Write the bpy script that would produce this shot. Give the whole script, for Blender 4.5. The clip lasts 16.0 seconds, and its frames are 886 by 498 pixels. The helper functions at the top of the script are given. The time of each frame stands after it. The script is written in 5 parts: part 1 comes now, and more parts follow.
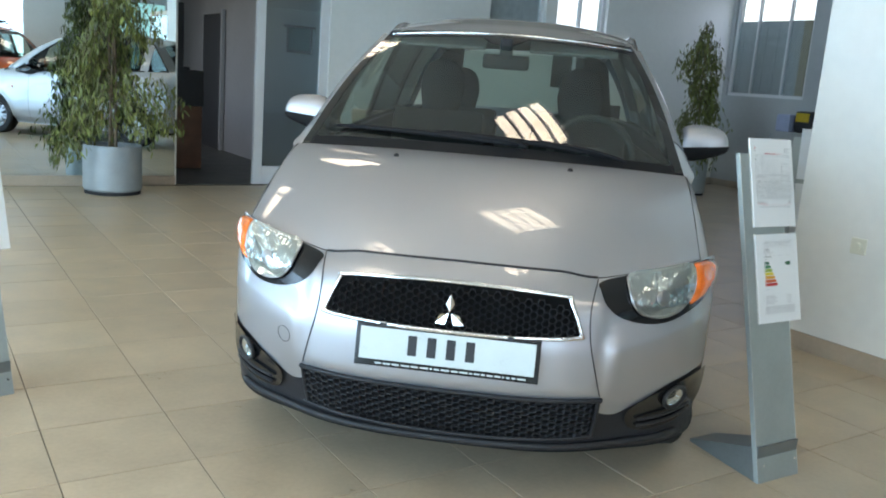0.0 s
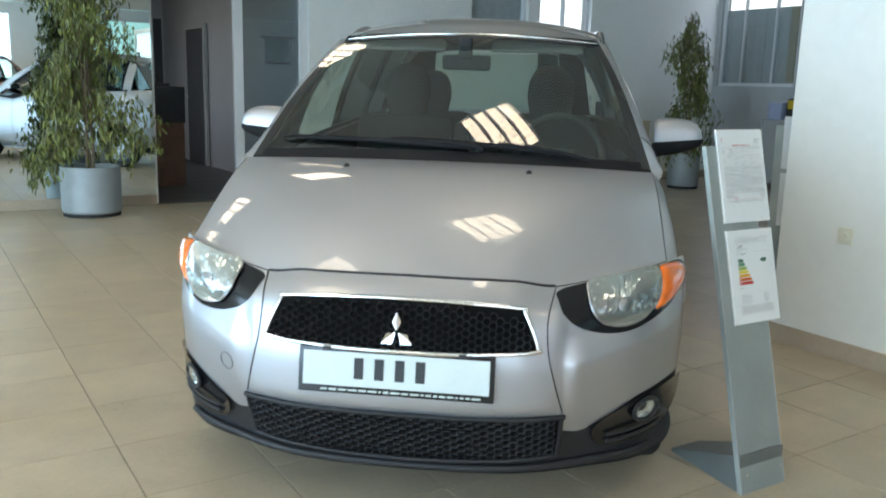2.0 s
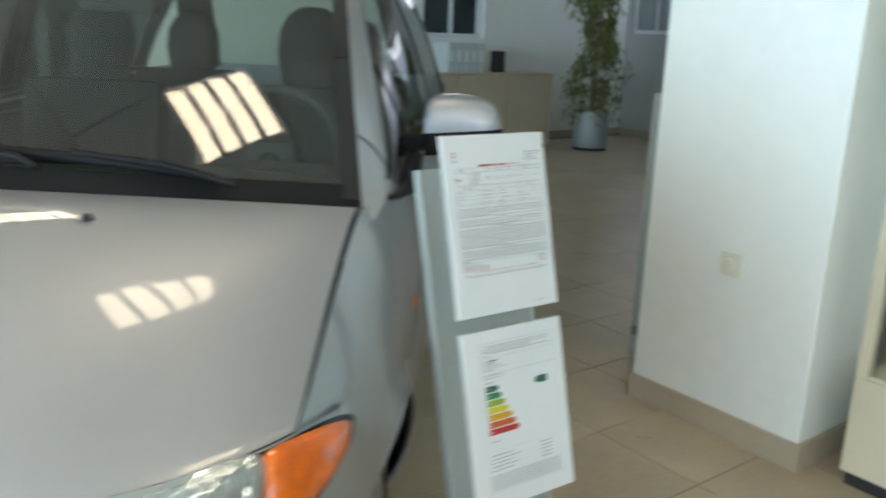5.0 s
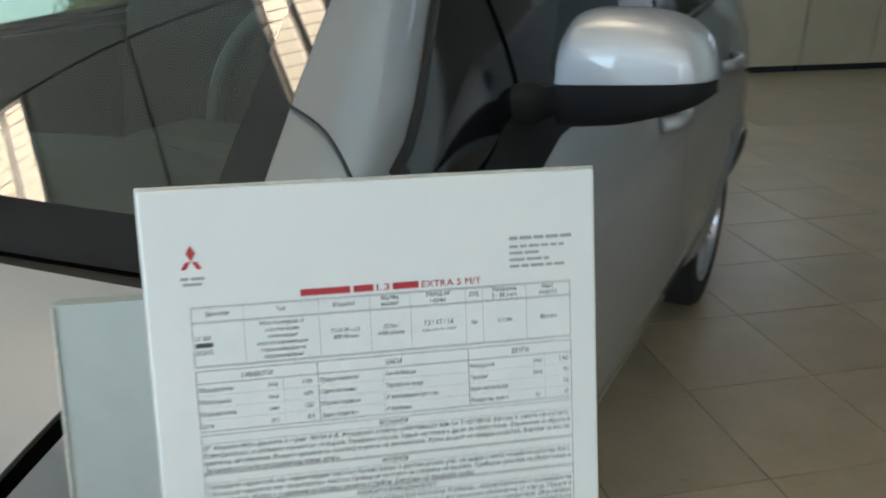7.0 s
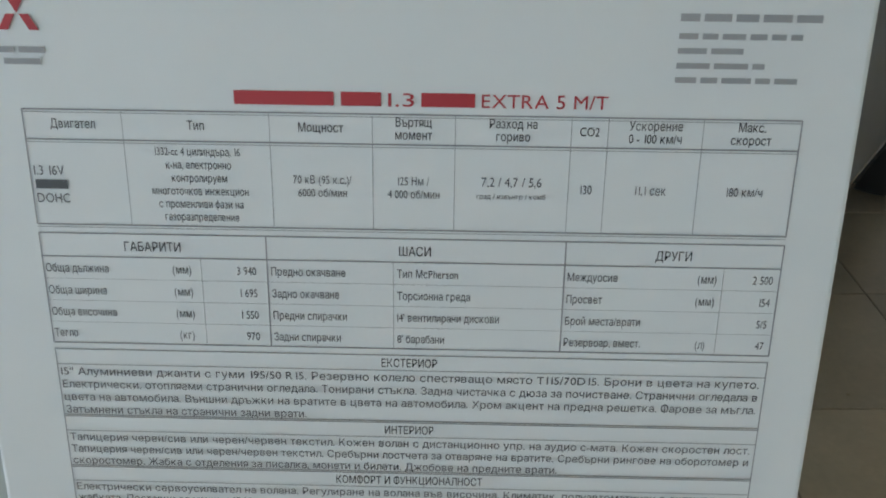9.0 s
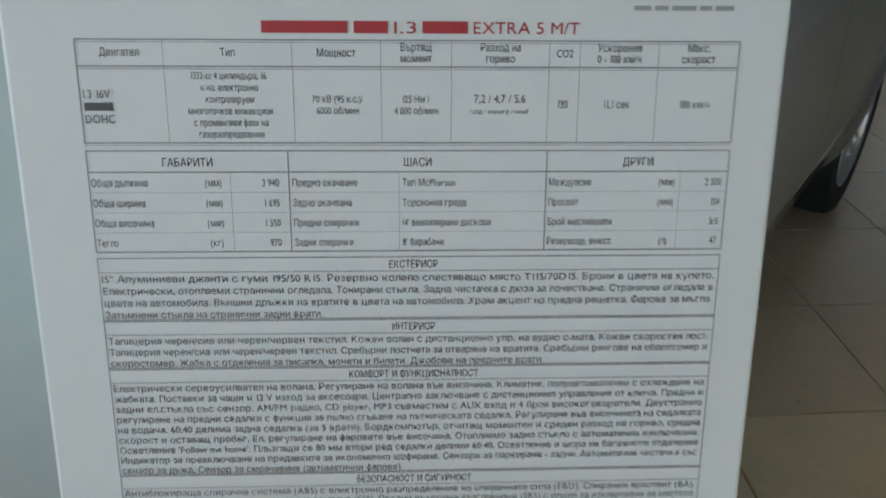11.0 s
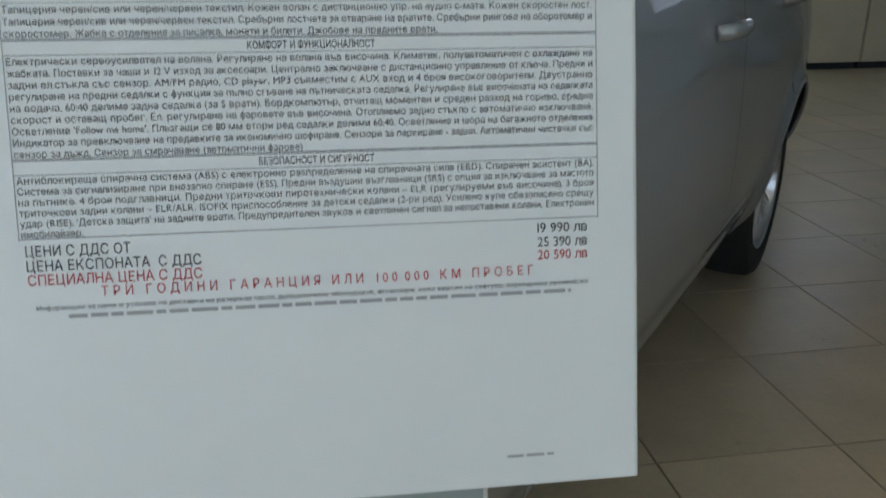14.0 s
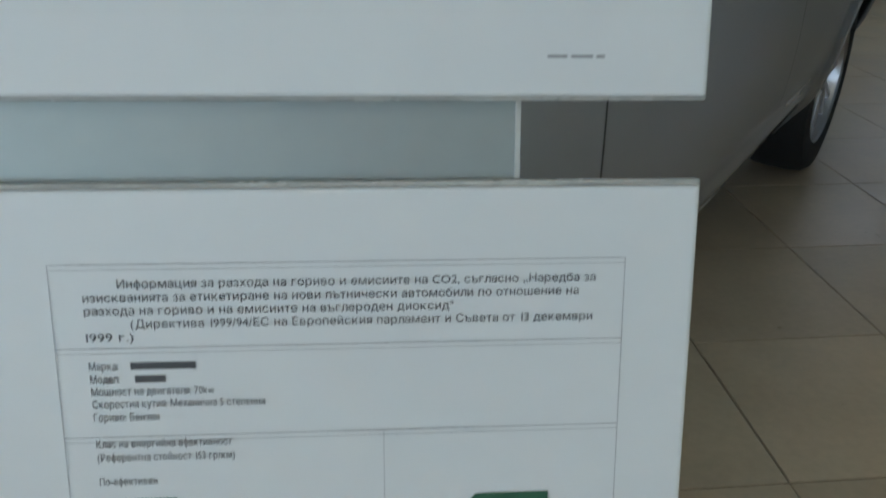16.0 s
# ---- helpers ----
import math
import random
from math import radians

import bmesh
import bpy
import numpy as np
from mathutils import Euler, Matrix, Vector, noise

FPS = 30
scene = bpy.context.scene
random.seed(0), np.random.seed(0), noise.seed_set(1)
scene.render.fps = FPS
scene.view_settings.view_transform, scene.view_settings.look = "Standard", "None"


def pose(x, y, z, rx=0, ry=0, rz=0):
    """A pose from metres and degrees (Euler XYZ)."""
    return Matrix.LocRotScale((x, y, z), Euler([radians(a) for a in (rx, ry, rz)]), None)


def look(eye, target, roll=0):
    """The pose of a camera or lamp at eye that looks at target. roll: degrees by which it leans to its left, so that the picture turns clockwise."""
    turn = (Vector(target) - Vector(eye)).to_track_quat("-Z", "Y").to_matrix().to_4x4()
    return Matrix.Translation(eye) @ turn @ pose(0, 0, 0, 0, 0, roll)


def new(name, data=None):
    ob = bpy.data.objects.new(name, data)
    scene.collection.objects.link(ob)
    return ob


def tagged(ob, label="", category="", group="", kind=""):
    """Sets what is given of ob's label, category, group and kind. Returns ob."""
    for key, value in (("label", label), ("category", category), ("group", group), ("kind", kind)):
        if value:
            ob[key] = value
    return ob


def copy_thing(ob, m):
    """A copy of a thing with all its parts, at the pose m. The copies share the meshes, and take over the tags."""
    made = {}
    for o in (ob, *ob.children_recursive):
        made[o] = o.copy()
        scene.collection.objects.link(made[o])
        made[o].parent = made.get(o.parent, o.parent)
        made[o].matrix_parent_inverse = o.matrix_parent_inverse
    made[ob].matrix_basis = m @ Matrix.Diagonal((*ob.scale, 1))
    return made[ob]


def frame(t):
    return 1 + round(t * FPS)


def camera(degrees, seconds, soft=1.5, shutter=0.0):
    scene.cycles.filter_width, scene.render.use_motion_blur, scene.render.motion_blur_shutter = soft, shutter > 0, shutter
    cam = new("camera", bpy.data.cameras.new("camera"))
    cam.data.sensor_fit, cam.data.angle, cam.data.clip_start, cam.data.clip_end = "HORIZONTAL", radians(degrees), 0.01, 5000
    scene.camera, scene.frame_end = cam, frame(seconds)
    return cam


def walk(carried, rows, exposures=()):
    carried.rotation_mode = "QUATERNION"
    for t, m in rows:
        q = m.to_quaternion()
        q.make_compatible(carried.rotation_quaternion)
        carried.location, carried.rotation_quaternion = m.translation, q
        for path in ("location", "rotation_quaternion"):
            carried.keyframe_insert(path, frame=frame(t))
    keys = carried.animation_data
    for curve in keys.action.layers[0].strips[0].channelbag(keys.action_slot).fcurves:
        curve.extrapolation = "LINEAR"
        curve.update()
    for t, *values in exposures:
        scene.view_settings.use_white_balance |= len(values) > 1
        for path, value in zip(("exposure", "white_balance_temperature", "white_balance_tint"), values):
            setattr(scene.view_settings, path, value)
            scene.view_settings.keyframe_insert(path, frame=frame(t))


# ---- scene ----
# camera: eye, yaw to the left of +y, pitch, roll (degrees)
WALK = [
    (0, 0.235, -2.293, 1.262, 6.77, -11.31, 4.37),
    (0.5, 0.250, -2.292, 1.261, 6.05, -11.82, 3.69),
    (1, 0.260, -2.286, 1.263, 5.81, -11.80, 3.21),
    (1.5, 0.270, -2.271, 1.256, 5.93, -12.10, 2.16),
    (2, 0.381, -2.122, 1.266, 7.15, -11.04, 1.61),
    (2.5, 0.524, -1.971, 1.258, 9.00, -9.87, 0.87),
    (3, 0.572, -1.789, 1.254, 9.80, -11.81, -0.51),
    (3.5, 0.601, -1.532, 1.262, 9.72, -12.96, -0.77),
    (4, 0.682, -1.302, 1.260, 11.77, -13.52, -0.58),
    (4.5, 0.895, -1.037, 1.308, 9.67, -14.74, 0.74),
    (5, 0.998, -0.666, 1.322, 2.98, -14.64, 2.20),
    (5.2, 1.064, -0.542, 1.315, -0.29, -15.54, 2.98),
    (7.3, 1.207, 0.520, 1.263, 32.96, -23.14, 0.56),
    (7.5, 1.194, 0.547, 1.251, 36.21, -24.03, 1.10),
    (8, 1.164, 0.609, 1.190, 39.37, -27.01, 1.08),
    (10.3, 1.128, 0.628, 1.166, 36.81, -34.30, 1.36),
    (10.5, 1.136, 0.615, 1.150, 37.32, -29.29, 1.09),
    (11, 1.155, 0.580, 1.163, 35.29, -29.05, 0.98),
    (11.5, 1.175, 0.558, 1.164, 32.41, -29.12, 1.57),
    (12, 1.183, 0.540, 1.148, 30.07, -28.74, 2.23),
    (12.5, 1.186, 0.526, 1.128, 28.36, -28.27, 2.24),
    (13, 1.186, 0.530, 1.103, 28.20, -27.52, 1.68),
    (13.5, 1.196, 0.552, 1.062, 31.21, -23.29, 0.33),
    (14, 1.202, 0.533, 1.034, 30.59, -20.39, 0.00),
    (14.5, 1.204, 0.541, 1.001, 32.59, -20.60, -1.59),
    (15, 1.203, 0.538, 0.968, 33.21, -20.24, -0.62),
    (15.5, 1.206, 0.541, 0.938, 32.92, -22.57, 0.34),
    (16, 1.203, 0.543, 0.921, 33.53, -26.35, 1.21),
]


def aim(x, y, z, yaw, pitch, roll):
    a, b = radians(yaw), radians(pitch)
    ahead = Vector((-math.sin(a) * math.cos(b), math.cos(a) * math.cos(b), math.sin(b)))
    return look((x, y, z), Vector((x, y, z)) + ahead, roll)


cam = camera(56.35, 16.0, soft=1.9, shutter=0.4)
walk(cam, [(r[0], aim(*r[1:])) for r in WALK],
     [(0, -0.09, 6750, 16), (2.0, -0.06, 6950, 15), (4.0, -0.03, 7000, 14), (5.2, 0.04, 7150, 13), (7.3, -0.18, 7100, 16), (8.2, -0.66, 7050, 17), (10.3, -0.72, 7050, 17), (13, -0.56, 7000, 17), (16, -0.58, 6700, 15)])

# ---- light: daylight from the glazed fronts, ceiling louvre lamps ----
TH = 40.14                      # the building's axes, turned against the parked car
RB = pose(0, 0, 0, 0, 0, TH)
CEIL = 3.05


def bw(a, b, z=0.0):
    return RB @ Vector((a, b, z))


world = bpy.data.worlds.new("daylight")
scene.world = world
world.use_nodes = True
wn = world.node_tree.nodes
sky = wn.new("ShaderNodeTexSky")
sky.sky_type, sky.sun_disc = "NISHITA", False
sky.sun_elevation, sky.sun_rotation = radians(48), radians(200)
wn["Background"].inputs[1].default_value = 0.12
world.node_tree.links.new(sky.outputs[0], wn["Background"].inputs[0])

sun = new("sun", bpy.data.lights.new("sun", "SUN"))
sun.data.energy, sun.data.angle, sun.data.color = 2.5, radians(0.5), (1, 0.95, 0.88)
sun.matrix_basis = look((0, 0, 20), (2, 6, 0))


def window_lamp(name, a, b, z, w, h, to, power, color):
    d = bpy.data.lights.new(name, "AREA")
    d.shape, d.size, d.size_y, d.energy, d.color = "RECTANGLE", w, h, power, color
    ob = new(name, d)
    ob.matrix_basis = look(bw(a, b, z), bw(*to))
    return ob


window_lamp("window_daylight", -6.9, -0.5, 1.5, 9.0, 2.6, (0, -0.5, 1.5), 800, (0.46, 0.74, 1.0))
window_lamp("window_daylight", 9.56, 6.18, 2.2, 1.25, 1.3, (0, 6.18, 1.6), 5, (0.62, 0.74, 1.0))
# added fill lamp in an unseen opening, brightens the corridor's right wall
window_lamp("corridor_fill", 1.0, 10.0, 1.65, 3.3, 1.4, (2.5, 10.0, 1.2), 5, (0.85, 0.95, 1.0))
window_lamp("window_daylight", 6.5, 6.95, 2.4, 0.85, 0.85, (6.5, 0, 1.8), 4, (0.62, 0.74, 1.0))
window_lamp("window_daylight", -2.15, -7.9, 1.5, 6.8, 2.5, (-2.15, 0, 1.2), 265, (0.58, 0.79, 1.0))


# ---- materials ----
def material(name, color, rough=0.5, metal=0.0, scale=0.0, amount=0.15, bump=0.0, bump_scale=200.0, **more):
    m = bpy.data.materials.new(name)
    m.use_nodes = True
    nt = m.node_tree
    b = nt.nodes["Principled BSDF"]
    b.inputs["Base Color"].default_value = (*color, 1)
    b.inputs["Roughness"].default_value = rough
    b.inputs["Metallic"].default_value = metal
    for key, value in more.items():
        b.inputs[key.replace("_", " ")].default_value = value
    if scale:
        co = nt.nodes.new("ShaderNodeTexCoord")
        n1, n2 = nt.nodes.new("ShaderNodeTexNoise"), nt.nodes.new("ShaderNodeTexNoise")
        n1.inputs["Scale"].default_value, n1.inputs["Detail"].default_value = scale, 6
        n2.inputs["Scale"].default_value, n2.inputs["Detail"].default_value = scale * 12, 4
        mix = nt.nodes.new("ShaderNodeMath")
        mix.operation = "MULTIPLY_ADD"
        mix.inputs[1].default_value = 0.45
        ramp = nt.nodes.new("ShaderNodeMapRange")
        ramp.inputs["From Min"].default_value, ramp.inputs["From Max"].default_value = 0.45, 1.0
        ramp.inputs["To Min"].default_value, ramp.inputs["To Max"].default_value = 1 - amount, 1 + amount
        hsv = nt.nodes.new("ShaderNodeHueSaturation")
        hsv.inputs["Color"].default_value = (*color, 1)
        rr = nt.nodes.new("ShaderNodeMapRange")
        rr.inputs["From Min"].default_value, rr.inputs["From Max"].default_value = 0.45, 1.0
        rr.inputs["To Min"].default_value, rr.inputs["To Max"].default_value = max(rough - 0.06, 0.02), min(rough + 0.08, 1)
        L = nt.links.new
        L(co.outputs["Object"], n1.inputs["Vector"])
        L(co.outputs["Object"], n2.inputs["Vector"])
        L(n2.outputs["Fac"], mix.inputs[0])
        L(n1.outputs["Fac"], mix.inputs[2])
        L(mix.outputs[0], ramp.inputs["Value"])
        L(mix.outputs[0], rr.inputs["Value"])
        L(ramp.outputs[0], hsv.inputs["Value"])
        L(hsv.outputs[0], b.inputs["Base Color"])
        L(rr.outputs[0], b.inputs["Roughness"])
    if bump:
        co2 = nt.nodes.new("ShaderNodeTexCoord")
        n3, bp = nt.nodes.new("ShaderNodeTexNoise"), nt.nodes.new("ShaderNodeBump")
        n3.inputs["Scale"].default_value, n3.inputs["Detail"].default_value = bump_scale, 4
        bp.inputs["Strength"].default_value, bp.inputs["Distance"].default_value = bump, 0.002
        nt.links.new(co2.outputs["Object"], n3.inputs["Vector"])
        nt.links.new(n3.outputs["Fac"], bp.inputs["Height"])
        nt.links.new(bp.outputs["Normal"], b.inputs["Normal"])
    return m


def glowing(name, color, strength):
    m = material(name, (0.8, 0.8, 0.8), 0.5)
    b = m.node_tree.nodes["Principled BSDF"]
    b.inputs["Emission Color"].default_value = (*color, 1)
    b.inputs["Emission Strength"].default_value = strength
    return m


def clear(name, tint, rough=0.02, base=0.05):
    """Thin glass: clear with a gloss that grows at a slant."""
    m = bpy.data.materials.new(name)
    m.use_nodes = True
    nt = m.node_tree
    nt.nodes.remove(nt.nodes["Principled BSDF"])
    t, g = nt.nodes.new("ShaderNodeBsdfTransparent"), nt.nodes.new("ShaderNodeBsdfGlossy")
    f, mix = nt.nodes.new("ShaderNodeLayerWeight"), nt.nodes.new("ShaderNodeMixShader")
    power, ma = nt.nodes.new("ShaderNodeMath"), nt.nodes.new("ShaderNodeMath")
    power.operation, ma.operation = "POWER", "MULTIPLY_ADD"
    power.inputs[1].default_value, ma.inputs[1].default_value, ma.inputs[2].default_value = 5.0, 0.85, base
    f.inputs["Blend"].default_value = 0.5
    t.inputs[0].default_value = (*tint, 1)
    g.inputs["Roughness"].default_value = rough
    out = nt.nodes["Material Output"]
    nt.links.new(f.outputs["Facing"], power.inputs[0])
    nt.links.new(power.outputs[0], ma.inputs[0])
    nt.links.new(ma.outputs[0], mix.inputs[0])
    nt.links.new(t.outputs[0], mix.inputs[1])
    nt.links.new(g.outputs[0], mix.inputs[2])
    nt.links.new(mix.outputs[0], out.inputs[0])
    return m


def tile_material():
    m = material("beige_porcelain_tile", (0.50, 0.405, 0.285), 0.33, scale=4.5, amount=0.15, bump=0.05, bump_scale=60)
    nt = m.node_tree
    info, mr = nt.nodes.new("ShaderNodeObjectInfo"), nt.nodes.new("ShaderNodeMapRange")
    geo, add = nt.nodes.new("ShaderNodeNewGeometry"), nt.nodes.new("ShaderNodeMath")
    hs = [n for n in nt.nodes if n.type == "HUE_SAT"][0]
    vary = nt.nodes.new("ShaderNodeHueSaturation")
    mr.inputs["To Min"].default_value, mr.inputs["To Max"].default_value = 0.93, 1.06
    fr = nt.nodes.new("ShaderNodeMath")
    add.operation, fr.operation = "ADD", "FRACT"
    L = nt.links.new
    L(info.outputs["Random"], add.inputs[0])
    L(geo.outputs["Random Per Island"], add.inputs[1])
    L(add.outputs[0], fr.inputs[0])
    L(fr.outputs[0], mr.inputs["Value"])
    L(mr.outputs[0], vary.inputs["Value"])
    L(hs.outputs[0], vary.inputs["Color"])
    L(vary.outputs[0], nt.nodes["Principled BSDF"].inputs["Base Color"])
    # the cloudy pattern differs from tile to tile
    co = [n for n in nt.nodes if n.type == "TEX_COORD"][0]
    shift, sc = nt.nodes.new("ShaderNodeVectorMath"), nt.nodes.new("ShaderNodeVectorMath")
    sc.operation = "SCALE"
    comb = nt.nodes.new("ShaderNodeCombineXYZ")
    L(fr.outputs[0], comb.inputs[0])
    L(fr.outputs[0], comb.inputs[1])
    L(comb.outputs[0], sc.inputs[0])
    sc.inputs["Scale"].default_value = 37.0
    L(co.outputs["Object"], shift.inputs[0])
    L(sc.outputs[0], shift.inputs[1])
    for n in nt.nodes:
        if n.type == "TEX_NOISE":
            for l in list(n.inputs["Vector"].links):
                nt.links.remove(l)
            L(shift.outputs[0], n.inputs["Vector"])
    return m


def paint(name, color, metal=0.9):
    m = material(name, color, 0.52, metal, scale=900, amount=0.05)
    b = m.node_tree.nodes["Principled BSDF"]
    b.inputs["Coat Weight"].default_value, b.inputs["Coat Roughness"].default_value, b.inputs["Coat IOR"].default_value = 1.0, 0.02, 1.5
    b.inputs["Specular Tint"].default_value = (*[.62 * c for c in color], 1)
    return m


SILVER = paint("silver_metallic_paint", (0.475, 0.487, 0.515))
ORANGE = paint("orange_metallic_paint", (0.55, 0.10, 0.02), 0.3)
BLACKTRIM = material("black_grained_plastic", (0.020, 0.020, 0.022), 0.5, scale=60, amount=0.2, bump=0.25, bump_scale=900, Specular_IOR_Level=0.35)
GLOSSBLACK = material("black_gloss_plastic", (0.008, 0.008, 0.009), 0.12)
RUBBER = material("black_rubber", (0.02, 0.02, 0.021), 0.75, scale=40, amount=0.25, bump=0.2)
BOWL = material("bright_reflector", (0.74, 0.80, 0.81), 0.05, 1.0)
CHROME = material("chrome", (0.86, 0.87, 0.88), 0.07, 1.0)
ALLOY = material("silver_alloy", (0.50, 0.51, 0.54), 0.28, 1.0)
AMBER = material("amber_lens", (0.85, 0.16, 0.01), 0.08, scale=30, amount=0.3, Coat_Weight=1.0)
GLASS = clear("car_glass", (0.80, 0.88, 0.84), base=0.08)
SCREEN = clear("tinted_windscreen_glass", (0.66, 0.78, 0.70), base=0.13)
FRIT = material("black_glass_border", (0.008, 0.008, 0.009), 0.03, Specular_IOR_Level=0.9)
MATTBLACK = material("matt_black_plastic", (0.010, 0.010, 0.011), 0.65, scale=50, amount=0.2, Specular_IOR_Level=0.2)
DARKPANE = material("dark_smoked_panel", (0.03, 0.033, 0.04), 0.3, scale=9, amount=0.2)
LENS = clear("clear_polycarbonate", (0.93, 0.96, 0.97), base=0.12)
# near-black colour stands in for the shade inside the mesh openings
PITBLACK = material("black_shade_backing", (0.004, 0.004, 0.004), 0.8, Specular_IOR_Level=0.1)
PANE = clear("window_glass", (0.9, 0.95, 0.95))
SMOKED = clear("smoked_glass", (0.16, 0.19, 0.20), base=0.07)
FROST = clear("grey_partition_glass", (0.78, 0.84, 0.85), base=0.10)
CABIN = material("charcoal_fabric", (0.010, 0.011, 0.012), 0.85, scale=12, amount=0.3)
DASH = material("dark_grey_dashboard", (0.022, 0.024, 0.024), 0.6, scale=12, amount=0.2)
LININGPALE = material("grey_lining", (0.14, 0.145, 0.14), 0.8, scale=40, amount=0.12)
PLATEWHITE = material("white_plate_sheet", (0.54, 0.60, 0.585), 0.3, scale=14, amount=0.04)
PALEINK = material("pale_grey_ink", (0.36, 0.36, 0.37), 0.5)
INK = material("black_ink", (0.012, 0.012, 0.014), 0.45)
GREYINK = material("grey_ink", (0.085, 0.085, 0.09), 0.5)
LINEINK = material("light_grey_ink", (0.30, 0.30, 0.31), 0.5)
REDINK = material("red_ink", (0.50, 0.035, 0.045), 0.5)
PAPER = material("white_paper_card", (0.77, 0.79, 0.79), 0.4, scale=5, amount=0.025)
EDGE = material("acrylic_edge", (0.50, 0.50, 0.47), 0.25, scale=20, amount=0.2)
ALU = material("brushed_grey_aluminium", (0.36, 0.40, 0.385), 0.43, 0.42, scale=6, amount=0.1)
# the stand's grey metal, darkened by colour for the car's shade on the foot
FOOTSHADE = material("shaded_grey_metal", (0.20, 0.22, 0.22), 0.4, 0.5, scale=8, amount=0.12)
ALUDARK = material("dark_grey_metal", (0.16, 0.17, 0.18), 0.4, 0.6, scale=8, amount=0.12)
STEELPOT = material("grey_metal_planter", (0.33, 0.37, 0.38), 0.5, 0.2, scale=7, amount=0.1)
WALLPAINT = material("white_wall_paint", (0.82, 0.83, 0.79), 0.7, scale=1.3, amount=0.05, bump=0.12, bump_scale=180)
CEILPAINT = material("white_ceiling_panel", (0.80, 0.77, 0.70), 0.85, scale=3, amount=0.05)
# grey corridor paint; on the right wall it puts backlit shade into the colour
GREYWALL = material("grey_and_shaded_wall", (0.46, 0.48, 0.48), 0.7, scale=1.5, amount=0.08)
SKIRT = material("beige_skirting_tile", (0.45, 0.37, 0.28), 0.4, scale=4, amount=0.12)
GROUT = material("brown_grout", (0.15, 0.125, 0.10), 0.85, scale=30, amount=0.3)
WOOD = material("pale_beech_laminate", (0.52, 0.43, 0.31), 0.42, scale=3, amount=0.1)
CREAM = material("cream_laminate", (0.66, 0.58, 0.43), 0.4, scale=4, amount=0.06)
WHITEPVC = material("white_window_frame", (0.76, 0.77, 0.77), 0.35, scale=6, amount=0.04)
BLIND = material("dark_grey_blind", (0.50, 0.48, 0.48), 0.8, scale=12, amount=0.2)
BLINDBROWN = material("brown_blind", (0.45, 0.36, 0.26), 0.8, scale=12, amount=0.2)
MIRROR = material("mirror_silver", (0.72, 0.80, 0.80), 0.01, 1.0)
SOIL = material("dark_potting_soil", (0.05, 0.035, 0.025), 0.95, scale=40, amount=0.4, bump=0.8, bump_scale=90)
BARK = material("grey_brown_bark", (0.21, 0.16, 0.11), 0.85, scale=30, amount=0.35, bump=0.5)
LEAF = material("ficus_leaf_green", (0.13, 0.15, 0.036), 0.36, scale=9, amount=0.45)
DARK = material("black_cabinet", (0.025, 0.025, 0.028), 0.5, scale=20, amount=0.2)
REDWOOD = material("reddish_brown_wood", (0.16, 0.075, 0.045), 0.5, scale=8, amount=0.25)
REDGLOSS = material("red_enamel", (0.55, 0.03, 0.03), 0.25, scale=9, amount=0.06)
SOCKETWHITE = material("ivory_socket_plastic", (0.74, 0.74, 0.62), 0.35)
YELLOW = material("yellow_fabric", (0.6, 0.42, 0.03), 0.7, scale=30, amount=0.2)
BLUEPLASTIC = material("pale_blue_plastic", (0.42, 0.48, 0.66), 0.3, scale=9, amount=0.1)
TUBE = glowing("lit_fluorescent_tube", (1.0, 0.89, 0.68), 10.0)
TILE = tile_material()


# ---- mesh helpers ----
def link(name, verts, faces, mat, parent=None, label="", smooth=True, m=None):
    me = bpy.data.meshes.new(name)
    me.from_pydata([tuple(v) for v in verts], [], [tuple(f) for f in faces])
    me.validate()
    if mat:
        me.materials.append(mat)
    if smooth:
        me.shade_smooth()
    ob = new(name, me)
    if parent:
        ob.parent = parent
    if m is not None:
        ob.matrix_basis = m
    if label:
        ob["label"] = label
    return ob


def part(name, bm, mat, parent=None, label="", m=None, smooth=False):
    bmesh.ops.recalc_face_normals(bm, faces=bm.faces)
    me = bpy.data.meshes.new(name)
    bm.to_mesh(me)
    bm.free()
    me.materials.append(mat)
    if smooth:
        me.shade_smooth()
        me.set_sharp_from_angle(angle=radians(40))
    ob = new(name, me)
    if parent:
        ob.parent = parent
    if m is not None:
        ob.matrix_basis = m
    if label:
        ob["label"] = label
    return ob


def thing(name, label, category, m=None, group="", kind=""):
    ob = tagged(new(name), label, category, group, kind)
    ob.empty_display_size = 0.1
    if m is not None:
        ob.matrix_basis = m
    return ob


def add_box(bm, x0, x1, y0, y1, z0, z1, bevel=0.0, m=None):
    r = bmesh.ops.create_cube(bm, size=1, matrix=Matrix.LocRotScale(((x0 + x1) / 2, (y0 + y1) / 2, (z0 + z1) / 2), None, (x1 - x0, y1 - y0, z1 - z0)))
    vs = r["verts"]
    if bevel:
        es = list({e for v in vs for e in v.link_edges})
        out = bmesh.ops.bevel(bm, geom=es, offset=bevel, segments=2, affect="EDGES", profile=0.6)
        vs = list({v for f in out["faces"] for v in f.verts} | {v for v in vs if v.is_valid})
    if m is not None:
        bmesh.ops.transform(bm, matrix=m, verts=[v for v in vs if v.is_valid])
    return bm


def box(*a, **k):
    return add_box(bmesh.new(), *a, **k)


def quads(n, m, closed=False):
    cols = m if closed else m - 1
    return [(i * m + j, i * m + (j + 1) % m, (i + 1) * m + (j + 1) % m, (i + 1) * m + j) for i in range(n - 1) for j in range(cols)]


